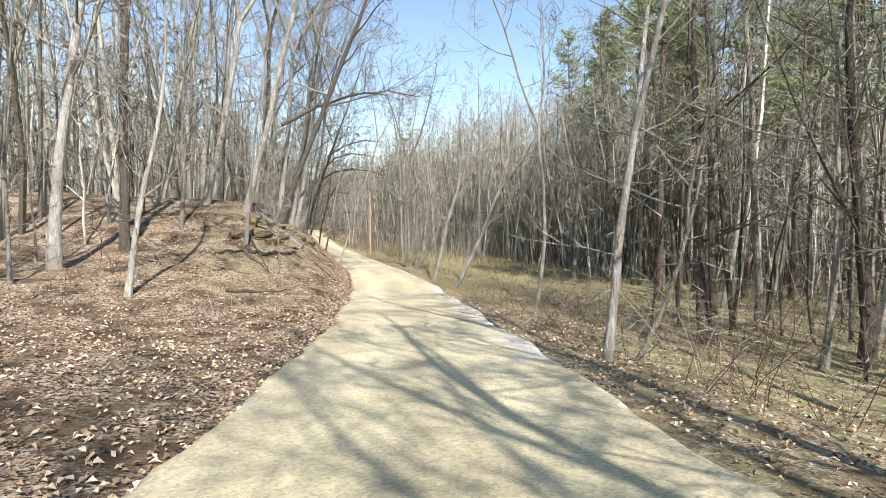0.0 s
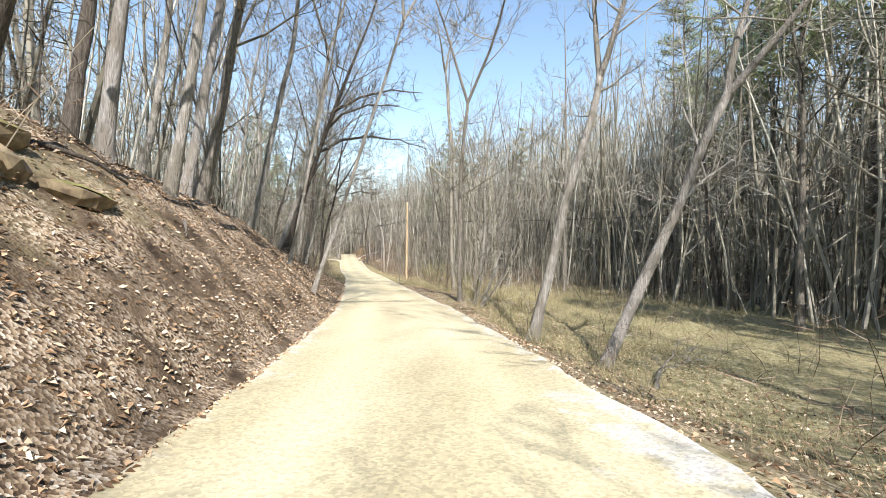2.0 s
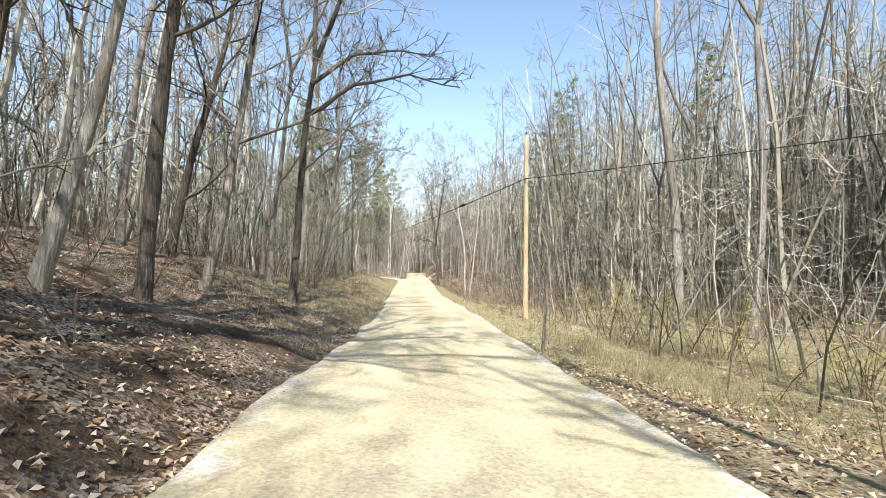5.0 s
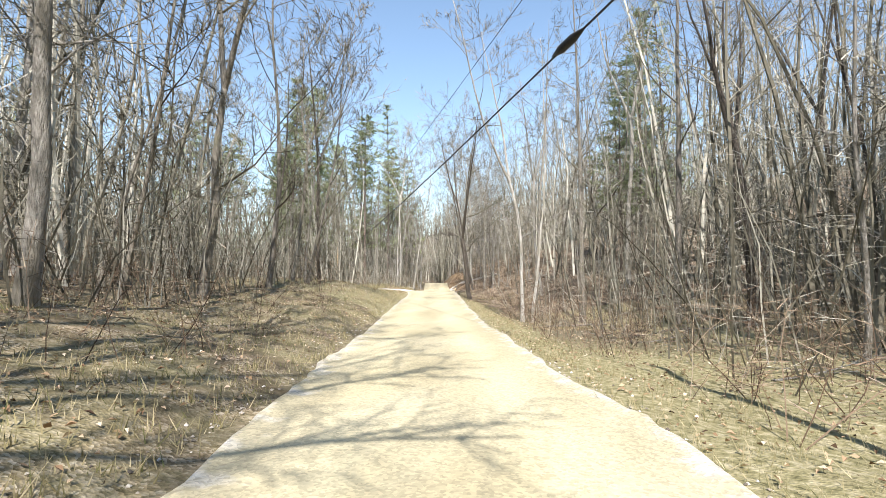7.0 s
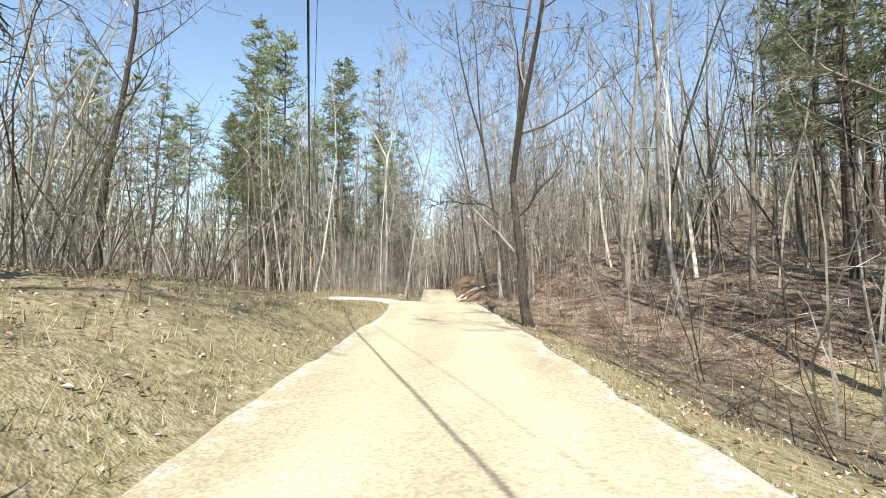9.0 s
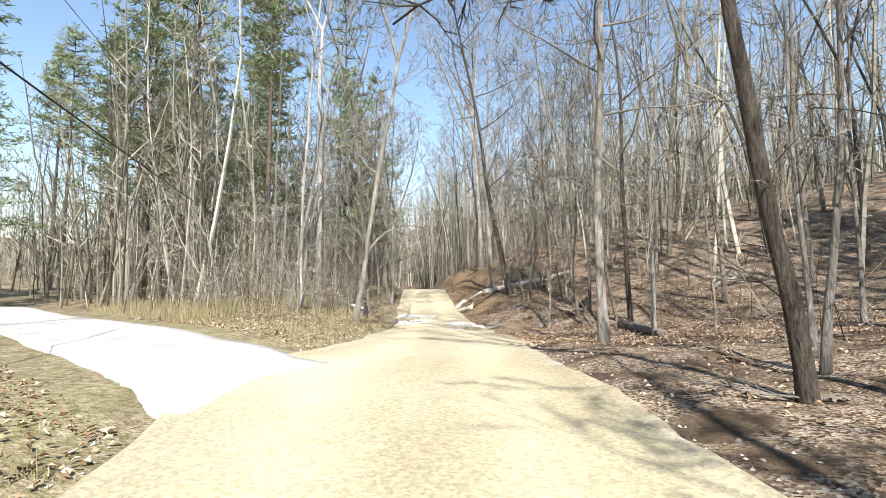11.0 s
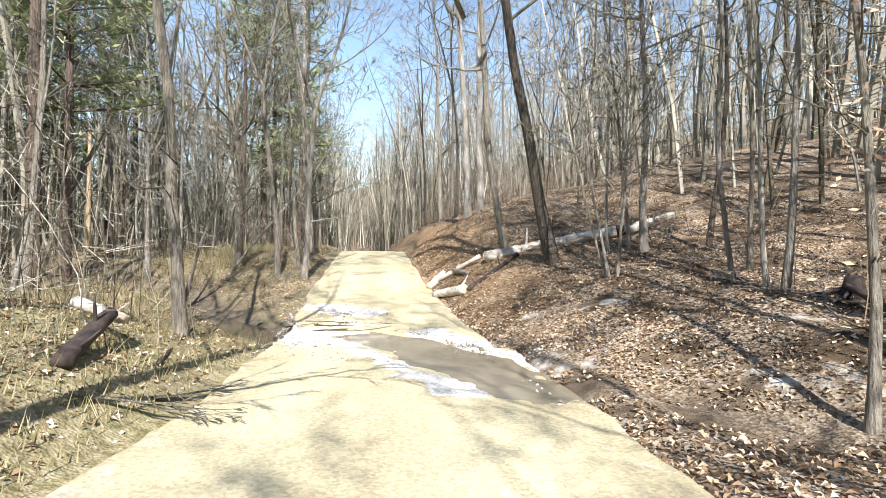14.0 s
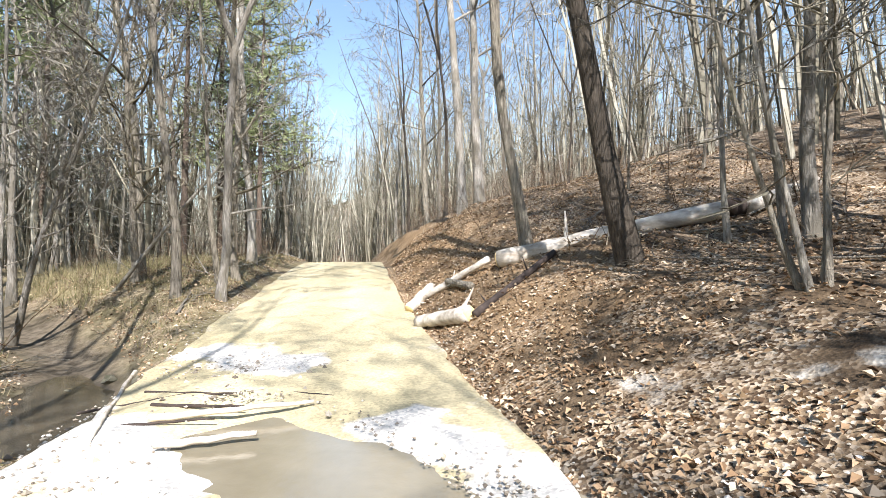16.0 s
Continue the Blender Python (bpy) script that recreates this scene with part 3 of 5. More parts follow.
hero(-15.69, 32.17, 22, 0.20, (0.06, 0.05), BARK_WHITE, .6, 0.5)
hero(-11.00, 30.09, 22, 0.20, (0.06, 0.05), BARK_DARK, .5, 0.4)
hero(-10.55, 20.02, 8, 0.10, (0.04, 0.05), BARK_GREY, None, 0.5)
hero(0.86, 31.97, 13, 0.19, (0.42, 0.05), BARK_PALE, .55, 0.5)
hero(-0.59, 34.28, 13, 0.19, (0.25, 0.02), BARK_PALE, .6, 0.5)
hero(-8.42, 25.65, 22, 0.19, (0.31, 0.03), BARK_DARK, None, 0.5, ((0.3, 0, 5.0), (1.8, 1.0, 6.2), (3.6, 2.0, 7.1), (5.4, 2.8, 7.5), (7.4, 3.4, 7.3)))
hero(-9.70, 29.59, 20, 0.20, (0.10, 0.02), BARK_WHITE, .5, 0.45)
hero(-10.71, 34.54, 21, 0.20, (0.17, 0.02), BARK_GREY, None, 0.4)
hero(-9.71, 24.58, 20, 0.20, (0.25, 0.02), BARK_PALE, .5, 0.5)
hero(12.97, 39.28, 22, 0.20, (-0.02, 0.01), BARK_DARK, None, 0.4)
hero(11.51, 42.42, 20, 0.20, (-0.04, 0.01), BARK_GREY, None, 0.5)
hero(13.29, 53.74, 20, 0.20, (-0.04, 0.01), BARK_DARK, None, 0.5)
hero(-11.44, 24.00, 18, 0.20, (0.20, 0.03), BARK_PALE, .5, 0.4)
hero(3.76, 19.94, 16, 0.10, (0.02, 0.02), BARK_PALE, .5, 0.4)
hero(-13.59, 47.95, 21, 0.20, (0.33, 0.02), BARK_DARK, None, 0.35,
     (((1.9, 0, 5.8), (3.2, 0.6, 6.6), (4.8, 1.2, 7.0), (6.4, 1.8, 6.9), (8.0, 2.3, 6.4)), ((2.6, 0, 8.0), (4.2, 0.8, 9.2), (6.0, 1.4, 9.8), (7.8, 2.0, 9.8)),
      ((2.2, 0, 6.8), (3.5, -0.6, 7.8), (5.2, -1.0, 8.2), (7.0, -1.4, 8.0))))
hero(-13.95, 47.75, 20, 0.18, (0.24, 0.02), BARK_PALE, .6, 0.4)
hero(-8.63, 36.54, 17, 0.07, (0.19, -0.00), BARK_PALE, None, 0.5)
hero(-7.39, 35.48, 15, 0.08, (0.32, 0.02), BARK_PALE, .6, 0.5)
hero(-2.10, 41.90, 7, 0.09, (0.36, 0.02), BARK_PALE, .3, 0.3)
hero(-24.86, 65.30, 19, 0.20, (0.14, -0.02), BARK_PALE, .55, 0.4)
hero(-22.20, 64.66, 14, 0.20, (0.22, -0.00), BARK_DARK, None, 0.3)
hero(-13.08, 52.67, 12, 0.10, (0.19, -0.01), BARK_DARK, .5, 0.3)
hero(-2.66, 55.62, 11, 0.10, (-0.01, -0.05), BARK_GREY, None, 0.4)
hero(-1.82, 78.41, 19, 0.20, (-0.03, -0.05), BARK_GREY, .5, 0.4)
hero(-31.34, 80.52, 20, 0.20, (0.03, -0.06), BARK_PALE, None, 0.5)
hero(-5.33, 84.52, 11, 0.13, (-0.08, -0.09), BARK_PALE, None, 0.5)
hero(-8.17, 92.97, 17, 0.20, (-0.04, -0.08), BARK_DARK, .4, 0.3)
hero(-27.68, 88.66, 19, 0.13, (0.03, -0.06), BARK_GREY, None, 0.35)
hero(-24.15, 76.69, 20, 0.20, (0.12, -0.05), BARK_PALE, .55, 0.5)
hero(-26.85, 83.90, 18, 0.20, (0.13, -0.04), BARK_GREY, .4, 0.35)
hero(-6.52, 96.59, 16, 0.20, (-0.16, -0.13), BARK_DARK, .5, 0.4)
hero(-8.65, 83.36, 13, 0.08, (-0.00, -0.08), BARK_PALE, None, 0.5)
hero(-12.63, 103.86, 14, 0.19, (-0.17, -0.14), BARK_GREY, None, 0.4)
hero(-22.62, 105.66, 13, 0.19, (-0.10, -0.13), BARK_DARK, .35, 0.3)
hero(-38.79, 104.60, 18, 0.20, (0.11, -0.06), BARK_DARK, None, 0.4)
hero(-28.66, 93.28, 12, 0.07, (0.10, -0.07), BARK_PALE, .5, 0.4)
hero(-24.68, 115.69, 15, 0.11, (-0.15, -0.13), BARK_DARK, .55, 0.5, ((-0.6, -0.3, 4.6), (-1.4, 0.1, 5.2), (-2.4, 0.5, 5.4), (-3.6, 0.8, 5.6), (-5.0, 1.2, 5.3)))
hero(-23.46, 115.08, 17, 0.08, (0.02, -0.08), BARK_GREY, .5, 0.4)
hero(-23.96, 117.11, 12, 0.06, (-0.03, -0.09), BARK_PALE, None, 0.4)
hero(-50.46, 136.90, 18, 0.20, (0.03, -0.08), BARK_DARK, None, 0.4)
hero(-36.01, 125.29, 18, 0.06, (0.06, -0.02), BARK_WHITE, .7, 0.5)
hero(-34.53, 126.32, 19, 0.11, (0.17, -0.02), BARK_PALE, .5, 0.45, ((0.32, 0, 2.0), (0.58, 0.35, 2.75), (0.95, 0.6, 3.2), (1.5, 0.8, 3.42), (2.1, 1.5, 3.45), (2.5, 2.3, 3.25), (2.9, 3.1, 2.8)), 1)
hero(-36.00, 124.24, 15, 0.06, (0.18, 0.00), BARK_WHITE, .5, 0.4)
hero(-43.10, 145.08, 13, 0.20, (-0.08, -0.05), BARK_GREY, None, 0.4)
hero(-26.60, 131.91, 15, 0.08, (-0.10, -0.05), BARK_GREY, .5, 0.4)
hero(-25.10, 131.13, 15, 0.08, (-0.13, -0.06), BARK_GREY, .45, 0.35)
hero(-24.99, 127.68, 19, 0.10, (-0.05, -0.04), BARK_DARK, None, 0.4)
hero(-23.96, 130.68, 16, 0.08, (-0.02, -0.04), BARK_GREY, None, 0.4)
hero(-39.24, 143.04, 13, 0.15, (0.06, -0.02), BARK_PALE, .5, 0.3)
hero(-26.86, 134.86, 14, 0.07, (-0.03, -0.01), BARK_PALE, None, 0.5)
hero(-27.08, 134.85, 13, 0.055, (-0.10, -0.02), BARK_PALE, None, 0.4)
hero(-28.16, 138.88, 18, 0.10, (-0.05, -0.03), BARK_PALE, None, 0.5)
hero(-27.01, 138.00, 16, 0.07, (0.01, -0.02), BARK_DARK, None, 0.4)
hero(-26.74, 136.42, 15, 0.06, (-0.01, -0.02), BARK_GREY, .5, 0.4)
hero(-54.80, 153.45, 13, 0.20, (0.11, -0.01), BARK_PALE, None, 0.4)
hero(-30.35, 139.25, 22, 0.19, (-0.20, -0.06), BARK_DARK, None, 0.5)
hero(-31.75, 142.05, 20, 0.14, (-0.13, -0.05), BARK_GREY, .6, 0.5)
hero(-41.65, 148.85, 17, 0.20, (-0.04, -0.04), BARK_WHITE, .5, 0.4)
hero(-39.94, 144.16, 11, 0.09, (-0.05, -0.04), BARK_GREY, None, 0.4)
hero(-28.93, 139.55, 14, 0.05, (-0.06, -0.04), BARK_PALE, None, 0.5)
hero(-28.52, 138.83, 15, 0.05, (-0.06, -0.05), BARK_PALE, None, 0.5)
hero(-36.87, 159.26, 20, 0.20, (-0.05, -0.04), BARK_GREY, None, 0.4)
hero(-39.99, 142.43, 14, 0.13, (-0.08, -0.03), BARK_GREY, .5, 0.4)
hero(-40.20, 145.50, 14, 0.15, (-0.03, -0.03), BARK_GREY, .5, 0.35)
hero(-42.79, 144.48, 10, 0.13, (0.04, -0.02), BARK_GREY, None, 0.4)
hero(-47.59, 145.18, 14, 0.14, (-0.01, -0.03), BARK_PALE, None, 0.4)
hero(-36.80, 126.54, 10, 0.08, (0.16, -0.02), BARK_PALE, None, 0.4)
hero(-26.17, 132.59, 12, 0.075, (-0.02, -0.06), BARK_GREY, None, 0.6)
hero(-27.25, 135.60, 14, 0.06, (-0.12, -0.08), BARK_PALE, .5, 0.4)
hero(-21.22, 130.65, 18, 0.11, (-0.14, -0.09), BARK_GREY, .5, 0.5)
hero(-25.87, 131.19, 16, 0.09, (-0.02, -0.02), BARK_PALE, None, 0.5)
hero(-36.71, 127.64, 19, 0.12, (0.01, -0.03), BARK_WHITE, .6, 0.5)
hero(-36.80, 133.23, 18, 0.12, (-0.08, -0.04), BARK_GREY, .6, 0.4)
hero(-33.86, 149.62, 23, 0.20, (-0.07, -0.05), BARK_WHITE, .5, 0.4)
hero(-33.31, 150.70, 23, 0.20, (0.01, -0.04), BARK_WHITE, None, 0.45)
hero(-26.23, 122.13, 20, 0.125, (-0.07, -0.11), BARK_PALE, None, 0.5)
hero(-42.82, 143.38, 9, 0.07, (0.63, 0.05), BARK_PALE, None, 0.7)
hero(-29.28, 136.89, 9, 0.04, (-0.22, -0.05), BARK_GREY, None, 0.5)
hero(-29.21, 136.87, 9, 0.04, (-0.01, -0.02), BARK_GREY, None, 0.5)
hero(-29.28, 136.84, 8, 0.04, (-0.14, -0.04), BARK_PALE, None, 0.5)
hero(-29.19, 136.81, 8, 0.04, (0.08, -0.01), BARK_GREY, None, 0.5)
hero(-42.12, 140.16, 11, 0.08, (0.01, -0.01), BARK_PALE, None, 0.4)
hero(-42.67, 140.85, 10, 0.08, (0.31, 0.02), BARK_PALE, None, 0.4)
hero(-27.22, 81.21, 13, 0.10, (0.22, -0.02), BARK_GREY, None, 0.4)
hero(-27.02, 80.22, 12, 0.07, (0.29, 0.00), BARK_GREY, None, 0.4)
hero(-36.73, 95.62, 15, 0.16, (0.07, -0.07), BARK_GREY, None, 0.4)
hero(-29.21, 92.66, 14, 0.12, (0.16, -0.04), BARK_GREY, .5, 0.4)
hero(-28.38, 92.91, 13, 0.10, (0.17, -0.04), BARK_GREY, None, 0.4)
hero(-28.21, 94.01, 13, 0.11, (0.01, -0.09), BARK_DARK, .5, 0.4)
hero(-40.53, 96.52, 14, 0.15, (0.20, -0.03), BARK_PALE, None, 0.5)
hero(-3.53, 46.70, 15, 0.12, (-0.05, -0.02), BARK_GREY, .8, 0.6)
hero(-2.98, 42.25, 18, 0.13, (0.03, -0.02), BARK_GREY, .5, 0.45)
hero(-2.20, 41.70, 7, 0.055, (0.55, 0.10), BARK_PALE, .5, 0.3)
hero(-2.35, 41.50, 6, 0.045, (0.25, -0.12), BARK_PALE, .4, 0.3)
hero(-2.45, 41.80, 7, 0.045, (0.10, 0.15), BARK_GREY, .5, 0.3)
hero(-17.55, 94.90, 16, 0.12, (-0.07, -0.05), BARK_WHITE, .45, 0.35)
hero(-17.05, 94.60, 14, 0.085, (0.05, -0.05), BARK_WHITE, None, 0.5)
hero(4.10, 3.30, 17, 0.16, (0.02, 0.03), BARK_GREY, .45, 0.3)
hero(6.20, -3.00, 18, 0.18, (-0.03, 0.04), BARK_GREY, None, 0.4)
hero(4.20, -4.50, 16, 0.15, (-0.05, 0.02), BARK_GREY, .5, 0.35)
hero(5.00, -14.00, 18, 0.17, (-0.03, 0.02), BARK_GREY, .4, 0.35)
hero(3.90, -18.50, 17, 0.15, (0.0, 0.02), BARK_DARK, .5, 0.35)
hero(6.40, -8.20, 19, 0.16, (-0.06, 0.02), BARK_GREY, .45, 0.35)
hero(4.60, -9.00, 16, 0.15, (0.03, 0.0), BARK_DARK, .5, 0.4)
hero(8.50, 5.50, 17, 0.15, (0.0, 0.05), BARK_DARK, .4, 0.4)
hero(-7.75, 19.45, 9, 0.09, (0.12, 0.03), BARK_PALE, None, 0.5)
hero(-6.05, 18.25, 5, 0.04, (0.02, 0.0), BARK_PALE, None, 0.5)
hero(-9.10, 30.80, 20, 0.15, (0.20, 0.02), BARK_PALE, None, 0.5)
hero(-9.90, 32.60, 21, 0.17, (0.14, 0.03), BARK_WHITE, .6, 0.5)
hero(-10.40, 37.20, 20, 0.14, (0.18, 0.02), BARK_PALE, .5, 0.45)
hero(-19.00, 51.20, 21, 0.18, (0.17, 0.02), BARK_PALE, None, 0.45)
hero(-22.20, 51.60, 21, 0.18, (0.12, 0.01), BARK_WHITE, None, 0.4)
hero(-16.40, 44.50, 20, 0.15, (0.16, 0.02), BARK_GREY, .5, 0.4)
hero(-12.40, 27.20, 20, 0.16, (0.13, 0.02), BARK_WHITE, None, 0.5)
hero(-13.80, 36.00, 21, 0.17, (0.10, 0.02), BARK_PALE, .55, 0.5)
hero(-13.90, 51.60, 17, 0.12, (0.20, 0.02), BARK_GREY, .5, 0.4)
hero(-15.00, 54.80, 16, 0.11, (0.22, 0.0), BARK_PALE, None, 0.4)
hero(-15.60, 57.00, 17, 0.16, (0.06, 0.02), BARK_DARK, .5, 0.4)
hero(-17.40, 60.60, 16, 0.14, (0.08, 0.0), BARK_GREY, None, 0.4)
hero(-17.00, 64.20, 18, 0.16, (0.05, 0.03), BARK_DARK, .45, 0.4, (((0.3, 0, 6.0), (1.6, 0.6, 7.1), (3.2, 1.4, 7.6), (4.8, 2.2, 7.4)), ((0.4, 0, 7.0), (1.4, 1.0, 8.3), (2.6, 2.4, 9.0), (3.8, 3.8, 9.2))))
hero(-19.80, 67.20, 17, 0.14, (0.08, 0.0), BARK_GREY, .5, 0.4)
hero(-20.60, 72.00, 16, 0.12, (0.06, 0.02), BARK_GREY, None, 0.4, (((0.3, 0, 5.6), (1.5, 0.7, 6.6), (3.0, 1.6, 7.1), (4.4, 2.6, 7.0)), ((0.4, 0, 7.0), (1.2, 1.4, 8.2), (2.2, 3.0, 9.0))))
hero(-18.40, 53.40, 18, 0.17, (0.05, 0.02), BARK_PALE, .5, 0.4)


# ---- the woods behind ----
rng = random.Random(11)
TALL = [tree_meshes(100 + i, 20 + (i % 4) * 1.6, 0.15 + 0.03 * (i % 3), (BARK_GREY, BARK_PALE, BARK_GREY, BARK_DARK)[i % 4],
                    lean=(rng.uniform(-.07, .07), rng.uniform(-.05, .05)), fork=(None, 0.55, None, 0.4)[i % 4], first=0.34, count=13, twigs=4) for i in range(8)]
SMALL = [tree_meshes(200 + i, 8 + (i % 3) * 2.2, 0.045 + 0.012 * (i % 3), (BARK_GREY, BARK_DARK, BARK_PALE)[i % 3], lean=(rng.uniform(-.09, .09), rng.uniform(-.08, .08)),
                     crook=0.07, fork=(None, 0.35, None)[i % 3], first=0.22, count=9, reach=0.24, twigs=3) for i in range(7)]
PINES = [pine_meshes(300 + i, 19 + 2.5 * i, 0.22, (0.55, 0.3, 0.6, 0.25)[i]) for i in range(4)]


def plant(kind, x, y, turn, size, name, group):
    bark = LABELS[kind[0].materials[0]]
    label = f"slender young leafless {bark} sapling in the wood" if name == "sapling" else f"leafless {bark} woodland tree among thin trunks"
    return tree_thing(name, kind, pose(x, y, ground(x, y), 0, 0, turn) @ Matrix.Scale(size, 4), label, group)


def free(x, y, margin, gap=1.6):
    u = abs(x - road_at(min(max(y, -70), 329))[0])
    if u < margin or near_line(DRIVE, x, y) < 4.5 or (110 < y < 160 and near_line(CREEK, x, y) < 2.2):
        return False
    return all((x - a) ** 2 + (y - b) ** 2 > gap * gap for a, b in KEEP_OFF)


def scatter(count, low, high, y0, y1, margin, gap, sides=(-1, 1), power=1.2):
    made = 0
    for _ in range(count * 12):
        side = rng.choice(sides)
        y = rng.uniform(y0, y1)
        u = low + (high - low) * rng.random() ** power
        x = road_at(y)[0] + side * u
        if side > 0 and 22 < y < 66 and u < 17:
            continue
        if side < 0 and 96 < y < 122 and u < 22:
            continue
        if side > 0 and 118 < y < 152 and u < 14 and gap > 2:
            continue
        if free(x, y, margin, gap):
            KEEP_OFF.append((x, y))
            yield x, y
            made += 1
            if made == count:
                return


for x, y in scatter(88, 8.5, 30.0, 8, 215, 7.5, 2.4):
    plant(rng.choice(TALL), x, y, rng.uniform(0, 360), rng.uniform(0.75, 1.12), "bare_tree", "woodland trees")
for x, y in scatter(45, 4.0, 10.0, 152, 225, 4.0, 2.2):
    plant(rng.choice(TALL), x, y, rng.uniform(0, 360), rng.uniform(0.7, 1.0), "bare_tree", "woodland trees")
for x, y in scatter(132, 6.5, 24.0, 4, 185, 6.2, 1.3):
    plant(rng.choice(SMALL), x, y, rng.uniform(0, 360), rng.uniform(0.55, 1.15), "sapling", "saplings")


def pine(x, y, k, size, turn):
    ob = new("pine_tree")
    for name, me in zip(("trunk", "crown_frame", "foliage"), PINES[k]):
        child(name, me, ob)
    ob.matrix_basis = pose(x, y, ground(x, y), 0, 0, turn) @ Matrix.Scale(size, 4)
    tagged(ob, "tall green white pine with a dark straight trunk", "tree", "pines")


for i in range(20):
    pine(-54 - rng.uniform(0, 30), 141 + rng.uniform(0, 34), i % 4, rng.uniform(1.1, 1.5), rng.uniform(0, 360))
for i in range(8):
    pine(-66 - rng.uniform(0, 34), 108 + rng.uniform(0, 34), (1, 3)[i % 2], rng.uniform(0.9, 1.3), rng.uniform(0, 360))
for i in range(21):
    pine(16 + 36 * rng.random() ** 1.2, 36 + rng.uniform(0, 42), (0, 2)[i % 2], rng.uniform(1.15, 1.5), rng.uniform(0, 360))
for x, y, k, size in ((-9.0, 123.0, 1, 1.0), (-7.0, 119.5, 3, 0.95), (-11.8, 111.0, 1, 0.8), (-9.8, 116.0, 3, 0.85), (3, 96, 3, 0.8), (-47.0, 139.5, 2, 1.15), (-49.5, 143.0, 1, 1.1), 
                       (-49.0, 163.0, 3, 0.95), (-53.0, 169.0, 1, 1.0), (-51.0, 158.0, 2, 1.0)):
    pine(x, y, k, size, rng.uniform(0, 360))
for i in range(9):
    pine(12 + 13 * rng.random(), 28 + 13 * rng.random(), (0, 2)[i % 2], rng.uniform(0.8, 1.05), rng.uniform(0, 360))


def far_woods():
    """The bare wood behind the roadside trees: tall stems near the lane, thinner detail up the hills."""
    r = random.Random(5)
    V, F = [], []
    for i in range(10000):
        side = r.choice((-1, 1))
        y = r.uniform(-16, 250)
        near = i < 4300
        u = 11 + 30 * r.random() if near else 40 + 95 * r.random() ** 1.2
        if i > 9200:
            y, u, near = r.uniform(172, 250), 2.9 + 45 * r.random() ** 1.3, True
        elif i > 7900:
            side, y, u, near = 1, r.uniform(38, 112), 20 + 45 * r.random(), True
        if y > 185 and i <= 9200:
            u, near = 2.8 + 90 * r.random() ** 1.5, True
        if side > 0 and (22 < y < 66 and u < 20 or 104 < y < 160 and u < 45 and r.random() < 0.2):
            continue
        if side < 0 and (96 < y < 122 and u < 24 or 12 < y < 56 and u < 30 and r.random() < 0.35):
            continue
        xc = road_at(y)[0]
        x = xc + side * u
        if near_line(DRIVE, x, y) < 4 or not free(x, y, 2.5, 0.7):
            continue
        z = ground(xc + max(-130, min(130, side * u)), y, False)
        h = r.uniform(13, 24) if r.random() < 0.62 else r.uniform(5, 12)
        wide = 1 + u / 70
        steps = 5 if near else 3
        pts = limb(r, Vector((x, y, z - 0.3)), Vector((r.gauss(0, .08), r.gauss(0, .08), 1)), h, steps, 0.14, 0.05)
        rad = h * r.uniform(0.0022, 0.0066)
        tube(V, F, pts, [rad * (1.1 - q / steps) + 0.012 for q in range(steps + 1)], 4 if near else 3, tip=False)
        for j in range(13 if near else 10):
            s = (0.22 + 0.77 * r.random() ** 0.8) * steps
            i2 = min(int(s), steps - 1)
            q = pts[i2].lerp(pts[i2 + 1], s - i2)
            a = r.uniform(0, 6.28)
            way = Vector((math.cos(a), math.sin(a), r.uniform(0.35, 1.5))).normalized() * r.uniform(0.9, 1.0 + 0.14 * h)
            sliver(V, F, q, way, 0.026 * wide)
            for k in range(5 if near else 4):
                sliver(V, F, q + way * r.uniform(0.25, 0.97), Vector((r.gauss(0, 1), r.gauss(0, 1), r.uniform(-0.1, 1.6))).normalized() * r.uniform(0.5, 1.6), 0.013 * wide)
    tagged(new("far_woods", mesh_from("far_woods", V, F, FAR_BARK, False)), "bare grey hillside woodland of thin trunks and twigs", "woodland", kind="stuff")


far_woods()


def spray(r, V, F, p, h, slant, twigs, thick):
    """One arching stem of brush with its side twigs."""
    pts = limb(r, p, Vector((r.gauss(0, slant), r.gauss(0, slant), 1)), h, 4, 0.24, -0.03)
    tube(V, F, pts, [thick, thick * .85, thick * .65, thick * .45, 0.003], 3, tip=False)
    for k in range(twigs):
        s = r.uniform(0.7, 3.95)
        q = pts[int(s)].lerp(pts[int(s) + 1], s - int(s))
        way = Vector((r.gauss(0, 1), r.gauss(0, 1), r.uniform(-0.3, 0.9))).normalized() * r.uniform(0.25, 0.5) * (0.6 + 0.35 * h)
        sliver(V, F, q, way, 0.0065)
        for _ in range(2):
            sliver(V, F, q + way * r.uniform(0.2, 0.9), Vector((r.gauss(0, 1), r.gauss(0, 1), r.uniform(-0.3, 0.9))).normalized() * r.uniform(0.15, 0.45), 0.004)


def brush_spot(r, x, y):
    return not (near_line(DRIVE, x, y) < 3 or (110 < y < 160 and near_line(CREEK, x, y) < 1.3))


